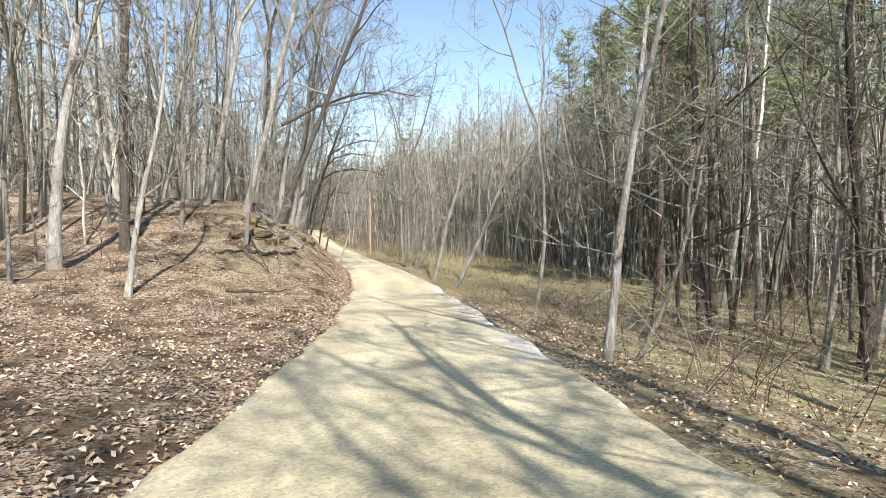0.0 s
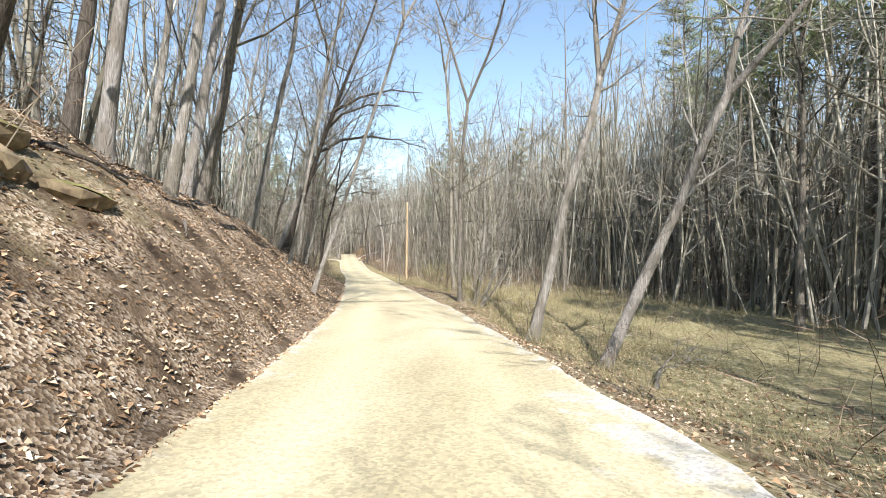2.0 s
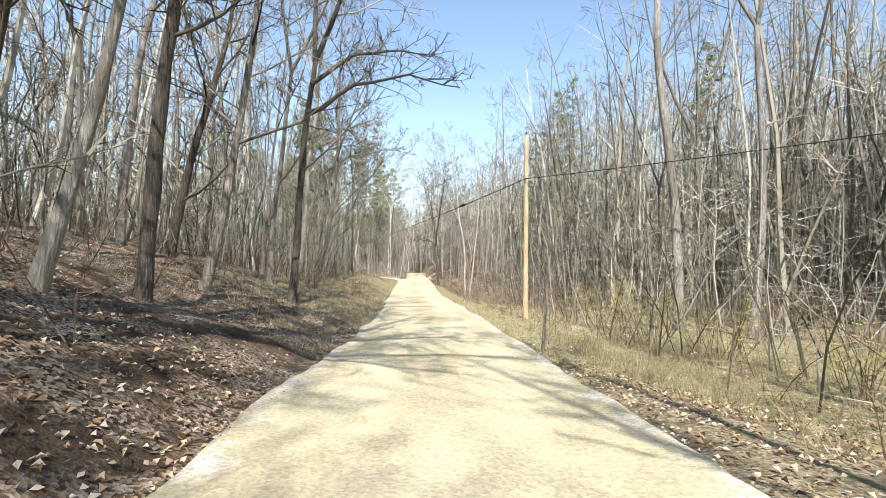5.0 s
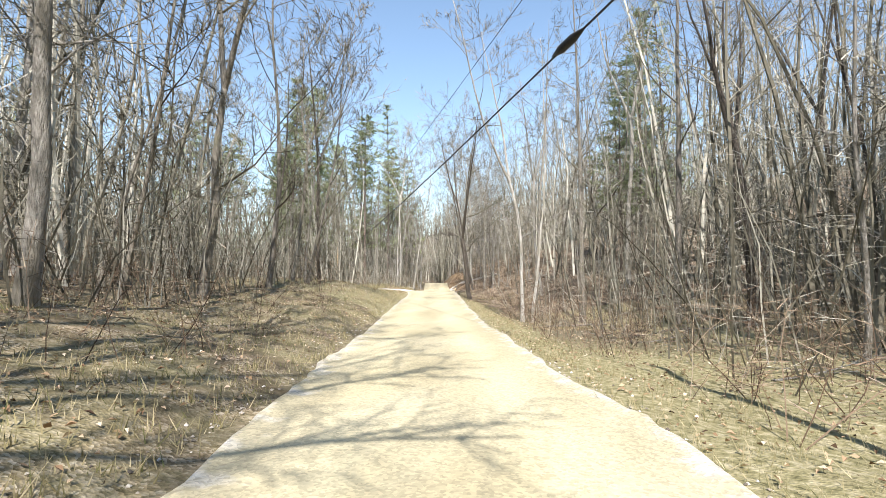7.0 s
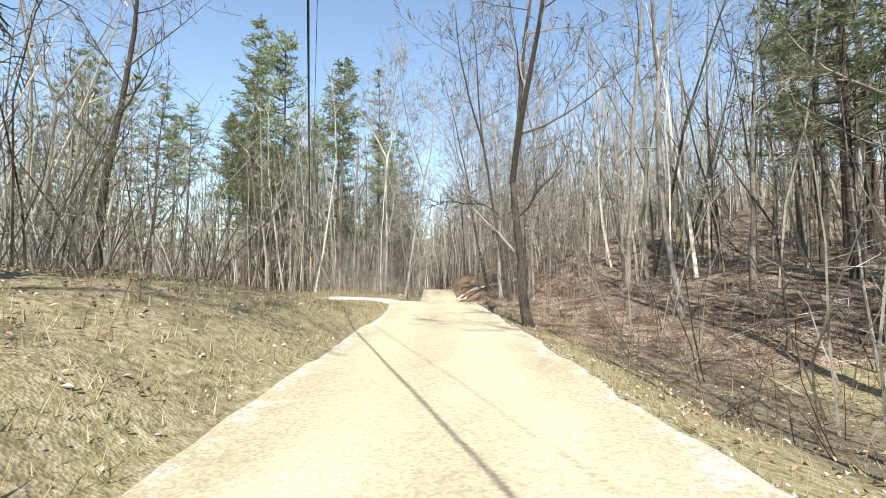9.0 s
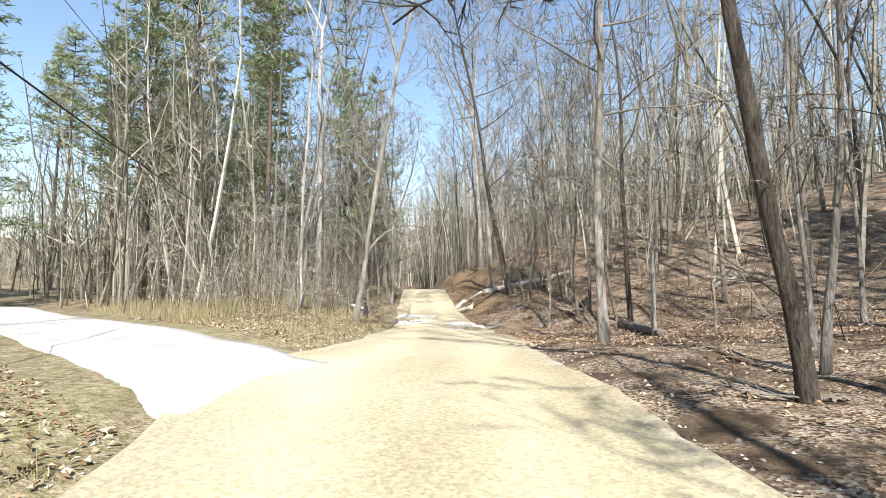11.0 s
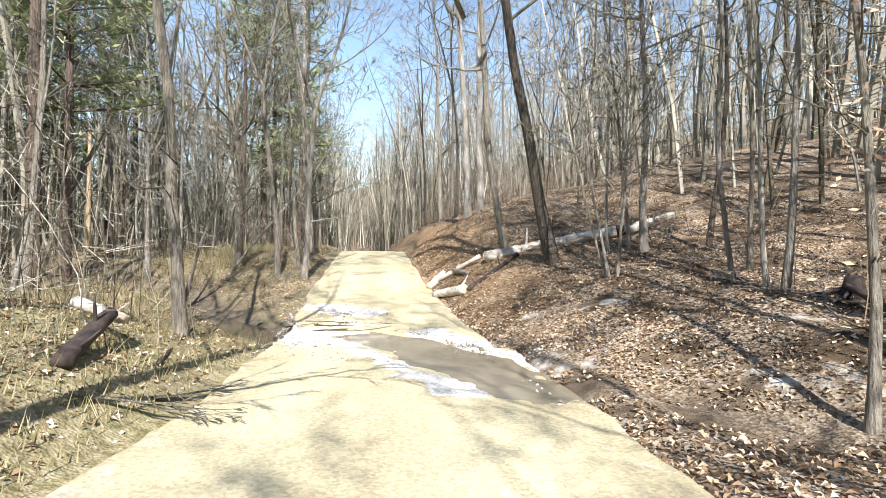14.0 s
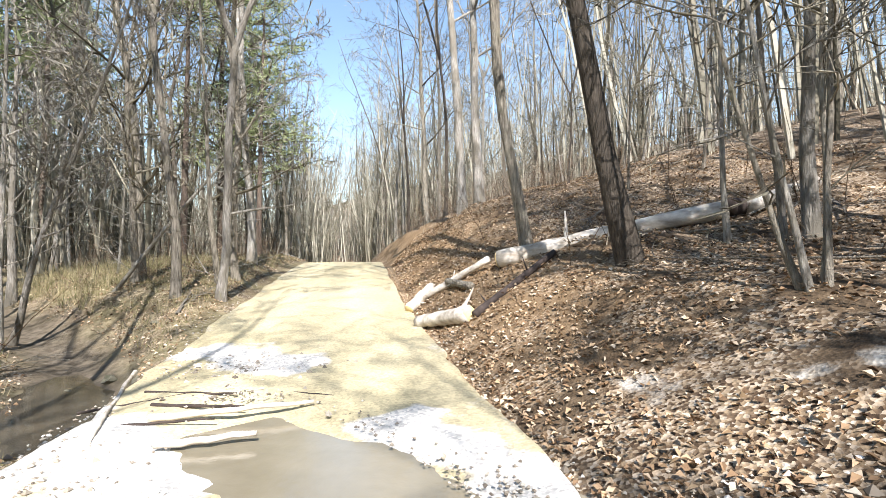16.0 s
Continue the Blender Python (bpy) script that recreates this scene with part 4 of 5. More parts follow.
def underbrush():
    r = random.Random(8)
    V, F = [], []
    for i in range(4600):
        side = r.choice((-1, 1, 1))
        y = r.uniform(6, 185)
        u = 3.7 + 17 * r.random() ** 1.15
        if side < 0 and (y < 46 or 96 < y < 121) and r.random() < 0.8:
            continue
        if side > 0 and (112 < y < 150 and r.random() < 0.6 or 22 < y < 64 and r.random() < 0.75):
            continue
        x = road_at(y)[0] + side * u
        if not brush_spot(r, x, y):
            continue
        p = Vector((x, y, ground(x, y) - 0.05))
        for _ in range(r.randint(1, 3)):
            h = r.uniform(0.5, 2.4)
            spray(r, V, F, p + Vector((r.gauss(0, .15), r.gauss(0, .15), 0)), h, 0.32, 4, 0.004 + 0.0025 * h)
    tagged(new("underbrush", mesh_from("underbrush", V, F, BRUSH, False)), "leafless tangled underbrush of thin brown stems", "brush", kind="stuff")


underbrush()


def thicket():
    """Tall many-stemmed brush filling the wood's edge."""
    r = random.Random(14)
    V, F = [], []
    for i in range(3700):
        pick = r.random()
        if pick < 0.40:
            y, u = r.uniform(76, 128), -(7.5 + 22 * r.random() ** 1.4)
            if 104 < y < 124 and u > -16:
                continue
        elif pick < 0.50:
            y, u = r.uniform(121, 134), -(3.2 + 8 * r.random())
        elif pick < 0.68:
            y, u = r.uniform(56, 108), 5.5 + 18 * r.random()
        elif pick < 0.78:
            y, u = r.uniform(144, 190), -(8 + 22 * r.random())
        elif pick < 0.86:
            y, u = r.uniform(48, 78), -(9 + 16 * r.random())
        else:
            y, u = r.uniform(8, 56), 19 + 22 * r.random()
        x = road_at(y)[0] + u
        if not brush_spot(r, x, y):
            continue
        h = r.uniform(1.0, 3.4) if 0.40 <= pick < 0.50 else r.uniform(2.0, 6.5)
        low = 0.40 <= pick < 0.50
        spray(r, V, F, Vector((x, y, ground(x, y) - 0.05)), h, 0.08 if low else 0.17, 6 if low else 8, (0.004 + 0.002 * h) if low else 0.007 + 0.0034 * h)
    tagged(new("thicket", mesh_from("thicket", V, F, FAR_BARK, False)), "dense grey leafless thicket of slender stems", "brush", kind="stuff")


thicket()


BUDS = island_material("yellow_green_twigs", [(0.0, (0.15, 0.14, 0.05)), (0.5, (0.30, 0.29, 0.11)), (1.0, (0.46, 0.45, 0.20))])


def shrub(x, y, height, seed, label):
    """A low bush of many thin stems that turn yellow-green towards their tips."""
    r = random.Random(seed)
    ob = new("shrub")
    V, F, BV, BF = [], [], [], []
    for k in range(26):
        a, q = r.uniform(0, 6.28), r.random() ** 0.5 * 0.45
        pts = limb(r, Vector((math.cos(a) * q, math.sin(a) * q, -0.05)), Vector((math.cos(a) * 0.45, math.sin(a) * 0.45, 1)), height * r.uniform(0.6, 1.1), 4, 0.16, 0.02)
        tube(V, F, pts, [0.011, 0.009, 0.007, 0.005, 0.003], 4, tip=False)
        for _ in range(16):
            s = r.uniform(1.2, 3.95)
            p = pts[int(s)].lerp(pts[int(s) + 1], s - int(s))
            sliver(BV, BF, p, Vector((r.gauss(0, 1), r.gauss(0, 1), r.uniform(0, 1.4))).normalized() * r.uniform(0.12, 0.4), 0.008)
    tagged(child("branchwork", mesh_from("branchwork", V, F, BRUSH), ob), kind="stuff")
    tagged(child("foliage", mesh_from("foliage", BV, BF, BUDS, False), ob, "yellow-green budding twigs"), kind="stuff")
    ob.matrix_basis = pose(x, y, ground(x, y))
    return tagged(ob, label, "shrub", "verge shrubs")


for i, (x, y, h) in enumerate(((-6.2, 66.5, 2.4), (-5.0, 64.0, 2.0), (-7.4, 69.5, 2.1), (-3.6, 60.5, 1.6), (-1.9, 57.0, 1.5))):
    shrub(x, y, h, 500 + i, "yellow-green budding shrub on the grassy verge")


def beech(x, y, height, seed):
    """A slim tree that has kept part of its dead leaves."""
    ob = tree_thing("beech_tree", tree_meshes(seed, height, 0.07, BARK_GREY, (-0.04, 0.0), 0.07, None, 0.3, 12, 0.2, 4), pose(x, y, ground(x, y)),
                    "slim grey tree still holding dry tan leaves", "roadside trees")
    r = random.Random(seed)
    V, F = [], []
    spots = [v for v in ob.children[1].data.vertices if v.co.z > 1.5]
    for _ in range(420):
        c = spots[r.randrange(len(spots))].co + Vector((r.gauss(0, .22), r.gauss(0, .22), r.gauss(-.04, .22)))
        if c.z > height * 0.85:
            continue
        d = Vector((r.gauss(0, 1), r.gauss(0, 1), r.gauss(-0.6, 0.7))).normalized()
        w = d.orthogonal().normalized() * r.uniform(0.018, 0.03)
        n = len(V)
        V.extend((c, c + d * 0.05 + w, c + d * 0.11, c + d * 0.05 - w))
        F.append((n, n + 1, n + 2, n + 3))
    tagged(child("dry_foliage", mesh_from("dry_foliage", V, F, LEAVES, False), ob, "dry tan clinging leaves"), kind="stuff")
    KEEP_OFF.append((x, y))


for i, (x, y, h) in enumerate(((-27.9, 131.0, 9.0), (-23.4, 137.6, 8.0), (-20.5, 126.5, 8.5))):
    beech(x, y, h, 620 + i)


def dry_grass():
    r = random.Random(9)
    V, F = [], []
    for i in range(24000):
        pick = r.random()
        if pick < 0.28:
            y, u = r.uniform(58, 112), r.choice((-1, 1)) * (2.3 + 6 * r.random() ** 1.6)
        elif pick < 0.5:
            y, u = r.uniform(112, 136), -(2.4 + 14 * r.random() ** 1.3)
        elif pick < 0.85:
            y, u = r.uniform(22, 66), 3.6 + 18 * r.random() ** 1.2
        else:
            y, u = r.uniform(134, 158), -(2.6 + 9 * r.random())
        x = road_at(y)[0] + u
        if near_line(DRIVE, x, y) < 2.4 or near_line(CREEK, x, y) < 1.0:
            continue
        p = Vector((x, y, ground(x, y) - 0.02))
        tall = r.uniform(0.25, 0.8) if (u > 3.5 and y < 66) or u > 9 or (112 < y and u < -6) else r.uniform(0.08, 0.3)
        for _ in range(5):
            sliver(V, F, p + Vector((r.gauss(0, .08), r.gauss(0, .08), 0)), Vector((r.gauss(0, .35), r.gauss(0, .35), 1)) * tall * r.uniform(0.4, 1.0), 0.006)
    tagged(new("dry_grass", mesh_from("dry_grass", V, F, STRAW, False)), "dry straw-coloured grass tufts on the verges", "grass", kind="stuff")


dry_grass()


def fallen_leaves():
    r = random.Random(10)
    V, F = [], []
    for i in range(145000):
        pick = r.random()
        if pick < 0.30:
            y, u = r.uniform(122, 152), 2.1 + 10 * r.random() ** 1.5
        elif pick < 0.55:
            y, u = r.uniform(3, 56), -(2.0 + 8 * r.random() ** 1.4)
        elif pick < 0.68:
            y, u = r.uniform(3, 60), 2.3 + 6 * r.random()
        elif pick < 0.81:
            y, u = r.uniform(56, 122), r.choice((-1, 1)) * (2.4 + 8 * r.random())
        else:
            y, u = r.uniform(110, 160), -(2.4 + 8 * r.random())
        x = road_at(y)[0] + u
        if near_line(DRIVE, x, y) < 2 or (110 < y < 160 and near_line(CREEK, x, y) < (0.7 if u < 0 else 0.25)) or grit_at(x, y) > 0.9:
            continue
        c = Vector((x, y, ground(x, y) + 0.03))
        a, l, w = r.uniform(0, 6.28), r.uniform(0.02, 0.05), r.uniform(0.013, 0.029)
        d = Vector((math.cos(a), math.sin(a), r.uniform(-0.5, 0.5))).normalized()
        s = d.cross(Vector((r.gauss(0, 0.5), r.gauss(0, 0.5), 1))).normalized()
        up = Vector((0, 0, r.uniform(0.0, 0.03)))
        n = len(V)
        V.extend((c - d * l, c + s * w + up, c + d * l, c - s * w + up))
        F.append((n, n + 1, n + 2))
        F.append((n, n + 2, n + 3))
    tagged(new("fallen_leaves", mesh_from("fallen_leaves", V, F, LEAVES, False)), "dry brown fallen leaves covering the banks", "leaves", kind="stuff")


fallen_leaves()


# ---- poles and cables ----
def utility_pole(x, y, height, radius, label):
    ob = new("utility_pole")
    z = ground(x, y)
    r = random.Random(int(x * 7))
    V, F = [], []
    pts = [Vector((r.uniform(-.012, .012), r.uniform(-.012, .012), -0.6 + (height + 0.6) * i / 14)) for i in range(15)]
    tube(V, F, pts, [radius * (1 - 0.3 * i / 14) for i in range(15)], 14)
    child("post", mesh_from("post", V, F, POLE_WOOD), ob)
    V, F = [], []
    h = height * 0.755
    tube(V, F, [Vector((0.0, -radius * 0.75, h)), Vector((0.0, -radius - 0.12, h + 0.03))], [0.025, 0.025], 8)
    child("cable_clamp", mesh_from("cable_clamp", V, F, CABLE), ob, "small dark metal clamp")
    V, F = [], []
    tube(V, F, [Vector((0, 0, height - 0.02)), Vector((0, 0, height + 0.08)), Vector((0, 0, height + 0.16))], [0.03, 0.05, 0.03], 8)
    child("insulator", mesh_from("insulator", V, F, CABLE), ob, "dark insulator on the pole top")
    ob.matrix_basis = pose(x, y, z)
    tagged(ob, label, "utility pole", "utility poles")
    return Vector((x, y - radius - 0.1, z + h)), Vector((x, y, z + height + 0.15))


def cable(a, b, sag, radius, label, splice=None):
    V, F = [], []
    pts = [a.lerp(b, i / 30) - Vector((0, 0, sag * 4 * (i / 30) * (1 - i / 30))) for i in range(31)]
    tube(V, F, pts, [radius] * 31, 6)
    ob = tagged(new("cable", mesh_from("cable", V, F, CABLE)), label, "cable")
    if splice:
        V, F = [], []
        p, q = a.lerp(b, splice), a.lerp(b, splice + 0.012)
        drop = Vector((0, 0, sag * 4 * splice * (1 - splice)))
        tube(V, F, [p - drop, p.lerp(q, 0.3) - drop, p.lerp(q, 0.7) - drop, q - drop], [0.025, 0.085, 0.085, 0.025], 8)
        child("splice", mesh_from("splice", V, F, CABLE), ob, "thick black splice case")


near_clamp, near_top = utility_pole(-10.38, 72.5, 8.3, 0.125, "tan weathered wooden utility pole on the grassy verge")
far_clamp, far_top = utility_pole(-59.5, 154.0, 8.2, 0.15, "grey weathered wooden utility pole before the pines")
side_clamp, side_top = utility_pole(30.0, 45.0, 9.0, 0.14, "weathered wooden utility pole among the trees")
cable(near_clamp, far_clamp, 0.9, 0.022, "black overhead cable slung across the lane", 0.082)
cable(near_top, far_top, 0.8, 0.008, "thin overhead wire above the lane")
cable(side_clamp, near_clamp, 0.7, 0.018, "black overhead cable running into the woods")


# ---- the ford: water, sand, sticks, logs, stones ----
# Muddy brown, with the pool's bright tree reflection lightened into the base colour.
WATER, wtree, wb = nodes_of("shallow_muddy_water", 0.06, spec=0.5)
wtree.links.new(ramp(wtree, noise_at(wtree, 0.8, 4), [(0.3, (0.20, 0.175, 0.12)), (0.7, (0.30, 0.265, 0.19))]), wb.inputs["Base Color"])
bumped(wtree, wb, noise_at(wtree, 14.0, 3), 0.25, 0.01)
MOSSY = plain_material("mossy_sandstone", (0.085, 0.062, 0.042), (0.27, 0.215, 0.125), 6.0, 0.95)
MOSS = plain_material("yellow_green_moss", (0.10, 0.095, 0.03), (0.33, 0.30, 0.11), 5.0, 0.95)
# Creek base colour darkened to carry the reflection of the dark woods.
CREEK_WATER, wtree, wb = nodes_of("creek_water_dark_reflection", 0.05, spec=0.5)
wtree.links.new(ramp(wtree, noise_at(wtree, 1.1, 4), [(0.3, (0.045, 0.038, 0.026)), (0.7, (0.11, 0.093, 0.065))]), wb.inputs["Base Color"])
bumped(wtree, wb, noise_at(wtree, 9.0, 3), 0.3, 0.01)
STONE = plain_material("grey_mossy_stone", (0.09, 0.09, 0.055), (0.26, 0.24, 0.18), 4.0, 0.9)
DEADWOOD = plain_material("barkless_log_wood", (0.27, 0.22, 0.155), (0.84, 0.79, 0.70), 4.0, 0.8, 0, (0.6, 1.6, 1.6))
CUT_WOOD = plain_material("fresh_cut_wood", (0.62, 0.45, 0.20), (0.78, 0.62, 0.33), 9.0, 0.8)
ROTTEN = plain_material("dark_rotten_wood", (0.025, 0.02, 0.018), (0.085, 0.065, 0.055), 6.0, 0.9)


def stream(line, level, width, taper):
    """A strip of water along the line; level(x, y) gives its height."""
    pts = []
    for (ax, ay), (bx, by) in zip(line, line[1:]):
        n = max(3, int(math.hypot(bx - ax, by - ay) / 0.3))
        for i in range(n):
            pts.append((ax + (bx - ax) * i / n, ay + (by - ay) * i / n))
    levels = [level(x, y) for x, y in pts]
    rows = []
    for i in range(len(pts) - 1):
        x, y = pts[i]
        dx, dy = pts[min(i + 2, len(pts) - 1)][0] - x, pts[min(i + 2, len(pts) - 1)][1] - y
        l = math.hypot(dx, dy) or 1
        z = sum(levels[max(0, i - 5):i + 6]) / len(levels[max(0, i - 5):i + 6])
        w = (width + 0.25 * noise.noise(Vector((i * 0.21, 0, 5)))) * min(1.0, (i + 0.5) / taper, (len(pts) - 1.5 - i) / taper) ** 0.5
        rows.append([((x + dy / l * w * c, y - dx / l * w * c, z), 0.0) for c in (-1, -0.5, 0, 0.5, 1)])
    return rows


ribbon("water", "shallow muddy pool lying across the gravel lane", WATER, stream([(-30.4, 131.7), (-30.9, 132.3), (-32.0, 133.6), (-33.4, 135.2), (-34.6, 136.2), (-35.1, 136.6)], lambda x, y: 0.305, 1.4, 4), "water")
ribbon("water", "shallow brown creek below the lane", CREEK_WATER, stream([(-36.5, 136.6), (-37.4, 137.2), (-38.6, 138.5), (-40.6, 140.3), (-43.0, 141.7)], lambda x, y: -0.11, 2.0, 3), "water")


def log_thing(a, b, radius, bark, label, cut=True, knobs=4, name="log"):
    """A felled log between two points, with a wavy surface, end faces and broken stubs."""
    ob = new(name)
    a, b = Vector(a), Vector(b)
    r = random.Random(int(a.x * 31 + b.y * 17))
    V, F = [], []
    n = 12
    pts = [a.lerp(b, i / n) + Vector((r.uniform(-1, 1), r.uniform(-1, 1), r.uniform(-1, 1))) * radius * 0.09 for i in range(n + 1)]
    tube(V, F, pts, [radius * (1 - 0.22 * i / n + r.uniform(-0.06, 0.06)) for i in range(n + 1)], 12, tip=True)
    F.append(tuple(reversed(range(12))))
    child("log_body", mesh_from("log_body", V, F, bark), ob)
    d = (b - a).normalized()
    if cut:
        V, F = [], []
        tube(V, F, [a - d * 0.012, a - d * 0.022], [radius * 0.94, radius * 0.9], 12)
        F.append(tuple(reversed(range(12))))
        child("cut_end", mesh_from("cut_end", V, F, CUT_WOOD), ob, "yellowish broken end grain")
    for k in range(knobs):
        V, F = [], []
        s = r.uniform(0.15, 0.9)
        side = d.orthogonal()
        side.rotate(Matrix.Rotation(r.uniform(-1.2, 1.2), 3, d))
        p = a.lerp(b, s)
        tube(V, F, [p, p + side * radius * 1.4 + Vector((0, 0, radius * 0.7)), p + side * radius * 2.2 + Vector((0, 0, radius * 1.3))], [radius * 0.25, radius * 0.18, radius * 0.08], 6)
        child("stub", mesh_from("stub", V, F, bark), ob)
    return tagged(ob, label, "log", "fallen logs")


log_thing((-32.38, 141.72, ground(-32.38, 141.72) + 0.17), (-28.55, 140.5, ground(-28.55, 140.5) + 0.2), 0.19, DEADWOOD, "thick pale barkless fallen trunk lying up the leafy bank", True, 1)
log_thing((-28.52, 140.52, ground(-28.55, 140.5) + 0.2), (-28.25, 140.58, ground(-28.55, 140.5) + 0.23), 0.155, ROTTEN, "dark charred band of a fallen trunk", False, 0)
log_thing((-28.22, 140.59, ground(-28.55, 140.5) + 0.23), (-26.9, 141.0, ground(-26.9, 141.0) + 0.13), 0.135, DEADWOOD, "whitish upper length of a fallen trunk on the bank", False, 1)
log_thing((-34.35, 143.0, ground(-34.35, 143.0) + 0.1), (-32.6, 142.0, ground(-32.6, 142.0) + 0.25), 0.085, DEADWOOD, "thin pale barkless pole leaning on a log", True, 2)
log_thing((-32.85, 140.0, ground(-32.85, 140.0) + 0.12), (-33.9, 141.1, ground(-33.9, 141.1) + 0.14), 0.15, DEADWOOD, "short split log with a yellow sawn end at the roadside")
log_thing((-34.4, 142.6, ground(-34.4, 142.6) + 0.1), (-34.0, 143.2, ground(-34.0, 143.2) + 0.12), 0.13, DEADWOOD, "short pale chunk of log at the roadside", True, 1)
log_thing((-33.5, 142.5, ground(-33.5, 142.5) + 0.12), (-32.9, 141.3, ground(-32.9, 141.3) + 0.1), 0.09, BARK_GREY, "grey broken branch piece on the bank", True, 2)
log_thing((-32.75, 139.9, ground(-32.75, 139.9) + 0.07), (-31.35, 140.9, ground(-31.35, 140.9) + 0.12), 0.07, ROTTEN, "dark wet branch lying below the fallen log", False, 2)
# Log-shaped dark body modelled for a dark streak on the left bank.
log_thing((-35.6, 129.9, ground(-35.6, 129.9) + 0.06), (-36.0, 130.9, ground(-36.0, 130.9) + 0.42), 0.1, ROTTEN, "dark log-shaped body tilted on the grassy bank", False, 2)
log_thing((-36.9, 131.3, ground(-36.9, 131.3) + 0.3), (-36.0, 131.1, ground(-36.0, 131.1) + 0.36), 0.08, DEADWOOD, "bleached log end on the grassy bank", False, 1)
log_thing((-36.6, 128.2, ground(-36.6, 128.2) + 0.08), (-34.5, 126.8, ground(-34.5, 126.8) + 0.05), 0.03, BARK_PALE, "thin pale dead branch in the grass", False, 2)
log_thing((-35.6, 131.2, ground(-35.6, 131.2) + 0.05), (-37.3, 134.2, ground(-37.3, 134.2) + 0.15), 0.03, BARK_DARK, "crooked dark dead branch on the bank", False, 4)
log_thing((-26.4, 132.9, ground(-26.4, 132.9) + 0.06), (-26.3, 134.2, ground(-26.3, 134.2) + 0.2), 0.06, ROTTEN, "dark rotting log against a stump", False, 2)
log_thing((-25.25, 128.4, ground(-25.25, 128.4) + 0.12), (-24.5, 125.1, ground(-24.5, 125.1) + 0.1), 0.15, BARK_GREY, "grey weathered mossy log lying in the leaves", False, 2)
log_thing((-21.3, 132.4, ground(-21.3, 132.4) + 0.12), (-19.2, 133.8, ground(-19.2, 133.8) + 0.3), 0.09, BARK_PALE, "pale fallen pole propped on the slope", False, 2)
tagged(log_thing((-4.2, 50.0, ground(-4.2, 50.0) - 0.2), (-4.1, 50.05, ground(-4.2, 50.0) + 2.6), 0.038, BARK_DARK, "thin dark broken snag standing in the ditch", False, 2, "snag"), category="snag", group="snags")
tagged(log_thing((-9.2, 61.5, ground(-9.2, 61.5) - 0.2), (-9.05, 61.55, ground(-9.2, 61.5) + 2.2), 0.04, BARK_GREY, "thin grey broken snag on the verge", False, 2, "snag"), category="snag", group="snags")
log_thing((-8.0, 20.6, ground(-8.0, 20.6) + 0.1), (-6.3, 18.0, ground(-6.3, 18.0) + 0.05), 0.035, BARK_DARK, "dark exposed root log on the eroded bank", False, 4)
log_thing((-8.9, 24.6, ground(-8.9, 24.6) + 0.15), (-6.4, 22.6, ground(-6.4, 22.6) + 0.1), 0.09, BARK_GREY, "grey exposed root along the eroded bank", False, 4)
log_thing((-16.2, 92.0, ground(-16.2, 92.0) + 0.1), (-13.6, 95.0, ground(-13.6, 95.0) + 0.3), 0.04, BARK_PALE, "pale fallen branch over the ditch", False, 4)
log_thing((3.4, 24.0, ground(3.4, 24.0) + 0.1), (6.3, 26.5, ground(6.3, 26.5) + 0.7), 0.06, BARK_PALE, "thin pale fallen branch in the hollow", False, 4)


def stump(x, y, radius, height, label):
    ob = new("stump")
    V, F = [], []
    r = random.Random(int(x * 13))
    tube(V, F, [Vector((0, 0, -0.2)), Vector((0, 0, 0.05)), Vector((0.02, 0, height * 0.6)), Vector((0.03, 0.02, height))], [radius * 1.5, radius * 1.15, radius, radius * 0.85], 11)
    child("bole", mesh_from("bole", V, F, ROTTEN), ob)
    for k in range(5):
        V, F = [], []
        a = k * 1.25 + r.uniform(-.3, .3)
        way = Vector((math.cos(a), math.sin(a), -0.12))
        tube(V, F, limb(r, Vector((0, 0, 0.1)), way, radius * 3.4, 4, 0.2, -0.04), [radius * .45, radius * .35, radius * .25, radius * .15, 0.02], 6)
        child("root", mesh_from("root", V, F, ROTTEN), ob)
    ob.matrix_basis = pose(x, y, ground(x, y))
    tagged(ob, label, "stump")


stump(-26.2, 134.2, 0.14, 0.3, "dark rotten stump among leaves on the slope")
stump(-9.5, 25.4, 0.28, 0.5, "mossy root crown on top of the bank")


def stone(x, y, size, label, group="", sink=0.3):
    r = random.Random(int(x * 101 + y * 37))
    bm = bmesh.new()
    bmesh.ops.create_icosphere(bm, subdivisions=2, radius=size)
    k = (r.uniform(0.8, 1.4), r.uniform(0.7, 1.1), r.uniform(0.45, 0.8))
    for v in bm.verts:
        n = 1 + 0.4 * noise.cell(v.co * (1.1 / size) + Vector((x, y, 0))) + 0.25 * noise.noise(v.co * (2.3 / size) + Vector((x, y, 0)))
        v.co = Vector((v.co.x * k[0], v.co.y * k[1], v.co.z * k[2])) * n
    me = bpy.data.meshes.new("stone")
    bm.to_mesh(me)
    bm.free()
    me.materials.append(STONE if y > 60 else MOSSY)
    ob = new("stone", me)
    ob.matrix_basis = pose(x, y, ground(x, y) + size * k[2] * (0.5 - sink) + 0.02, r.uniform(-15, 15), r.uniform(-15, 15), r.uniform(0, 360))
    return tagged(ob, label, "stone", group)


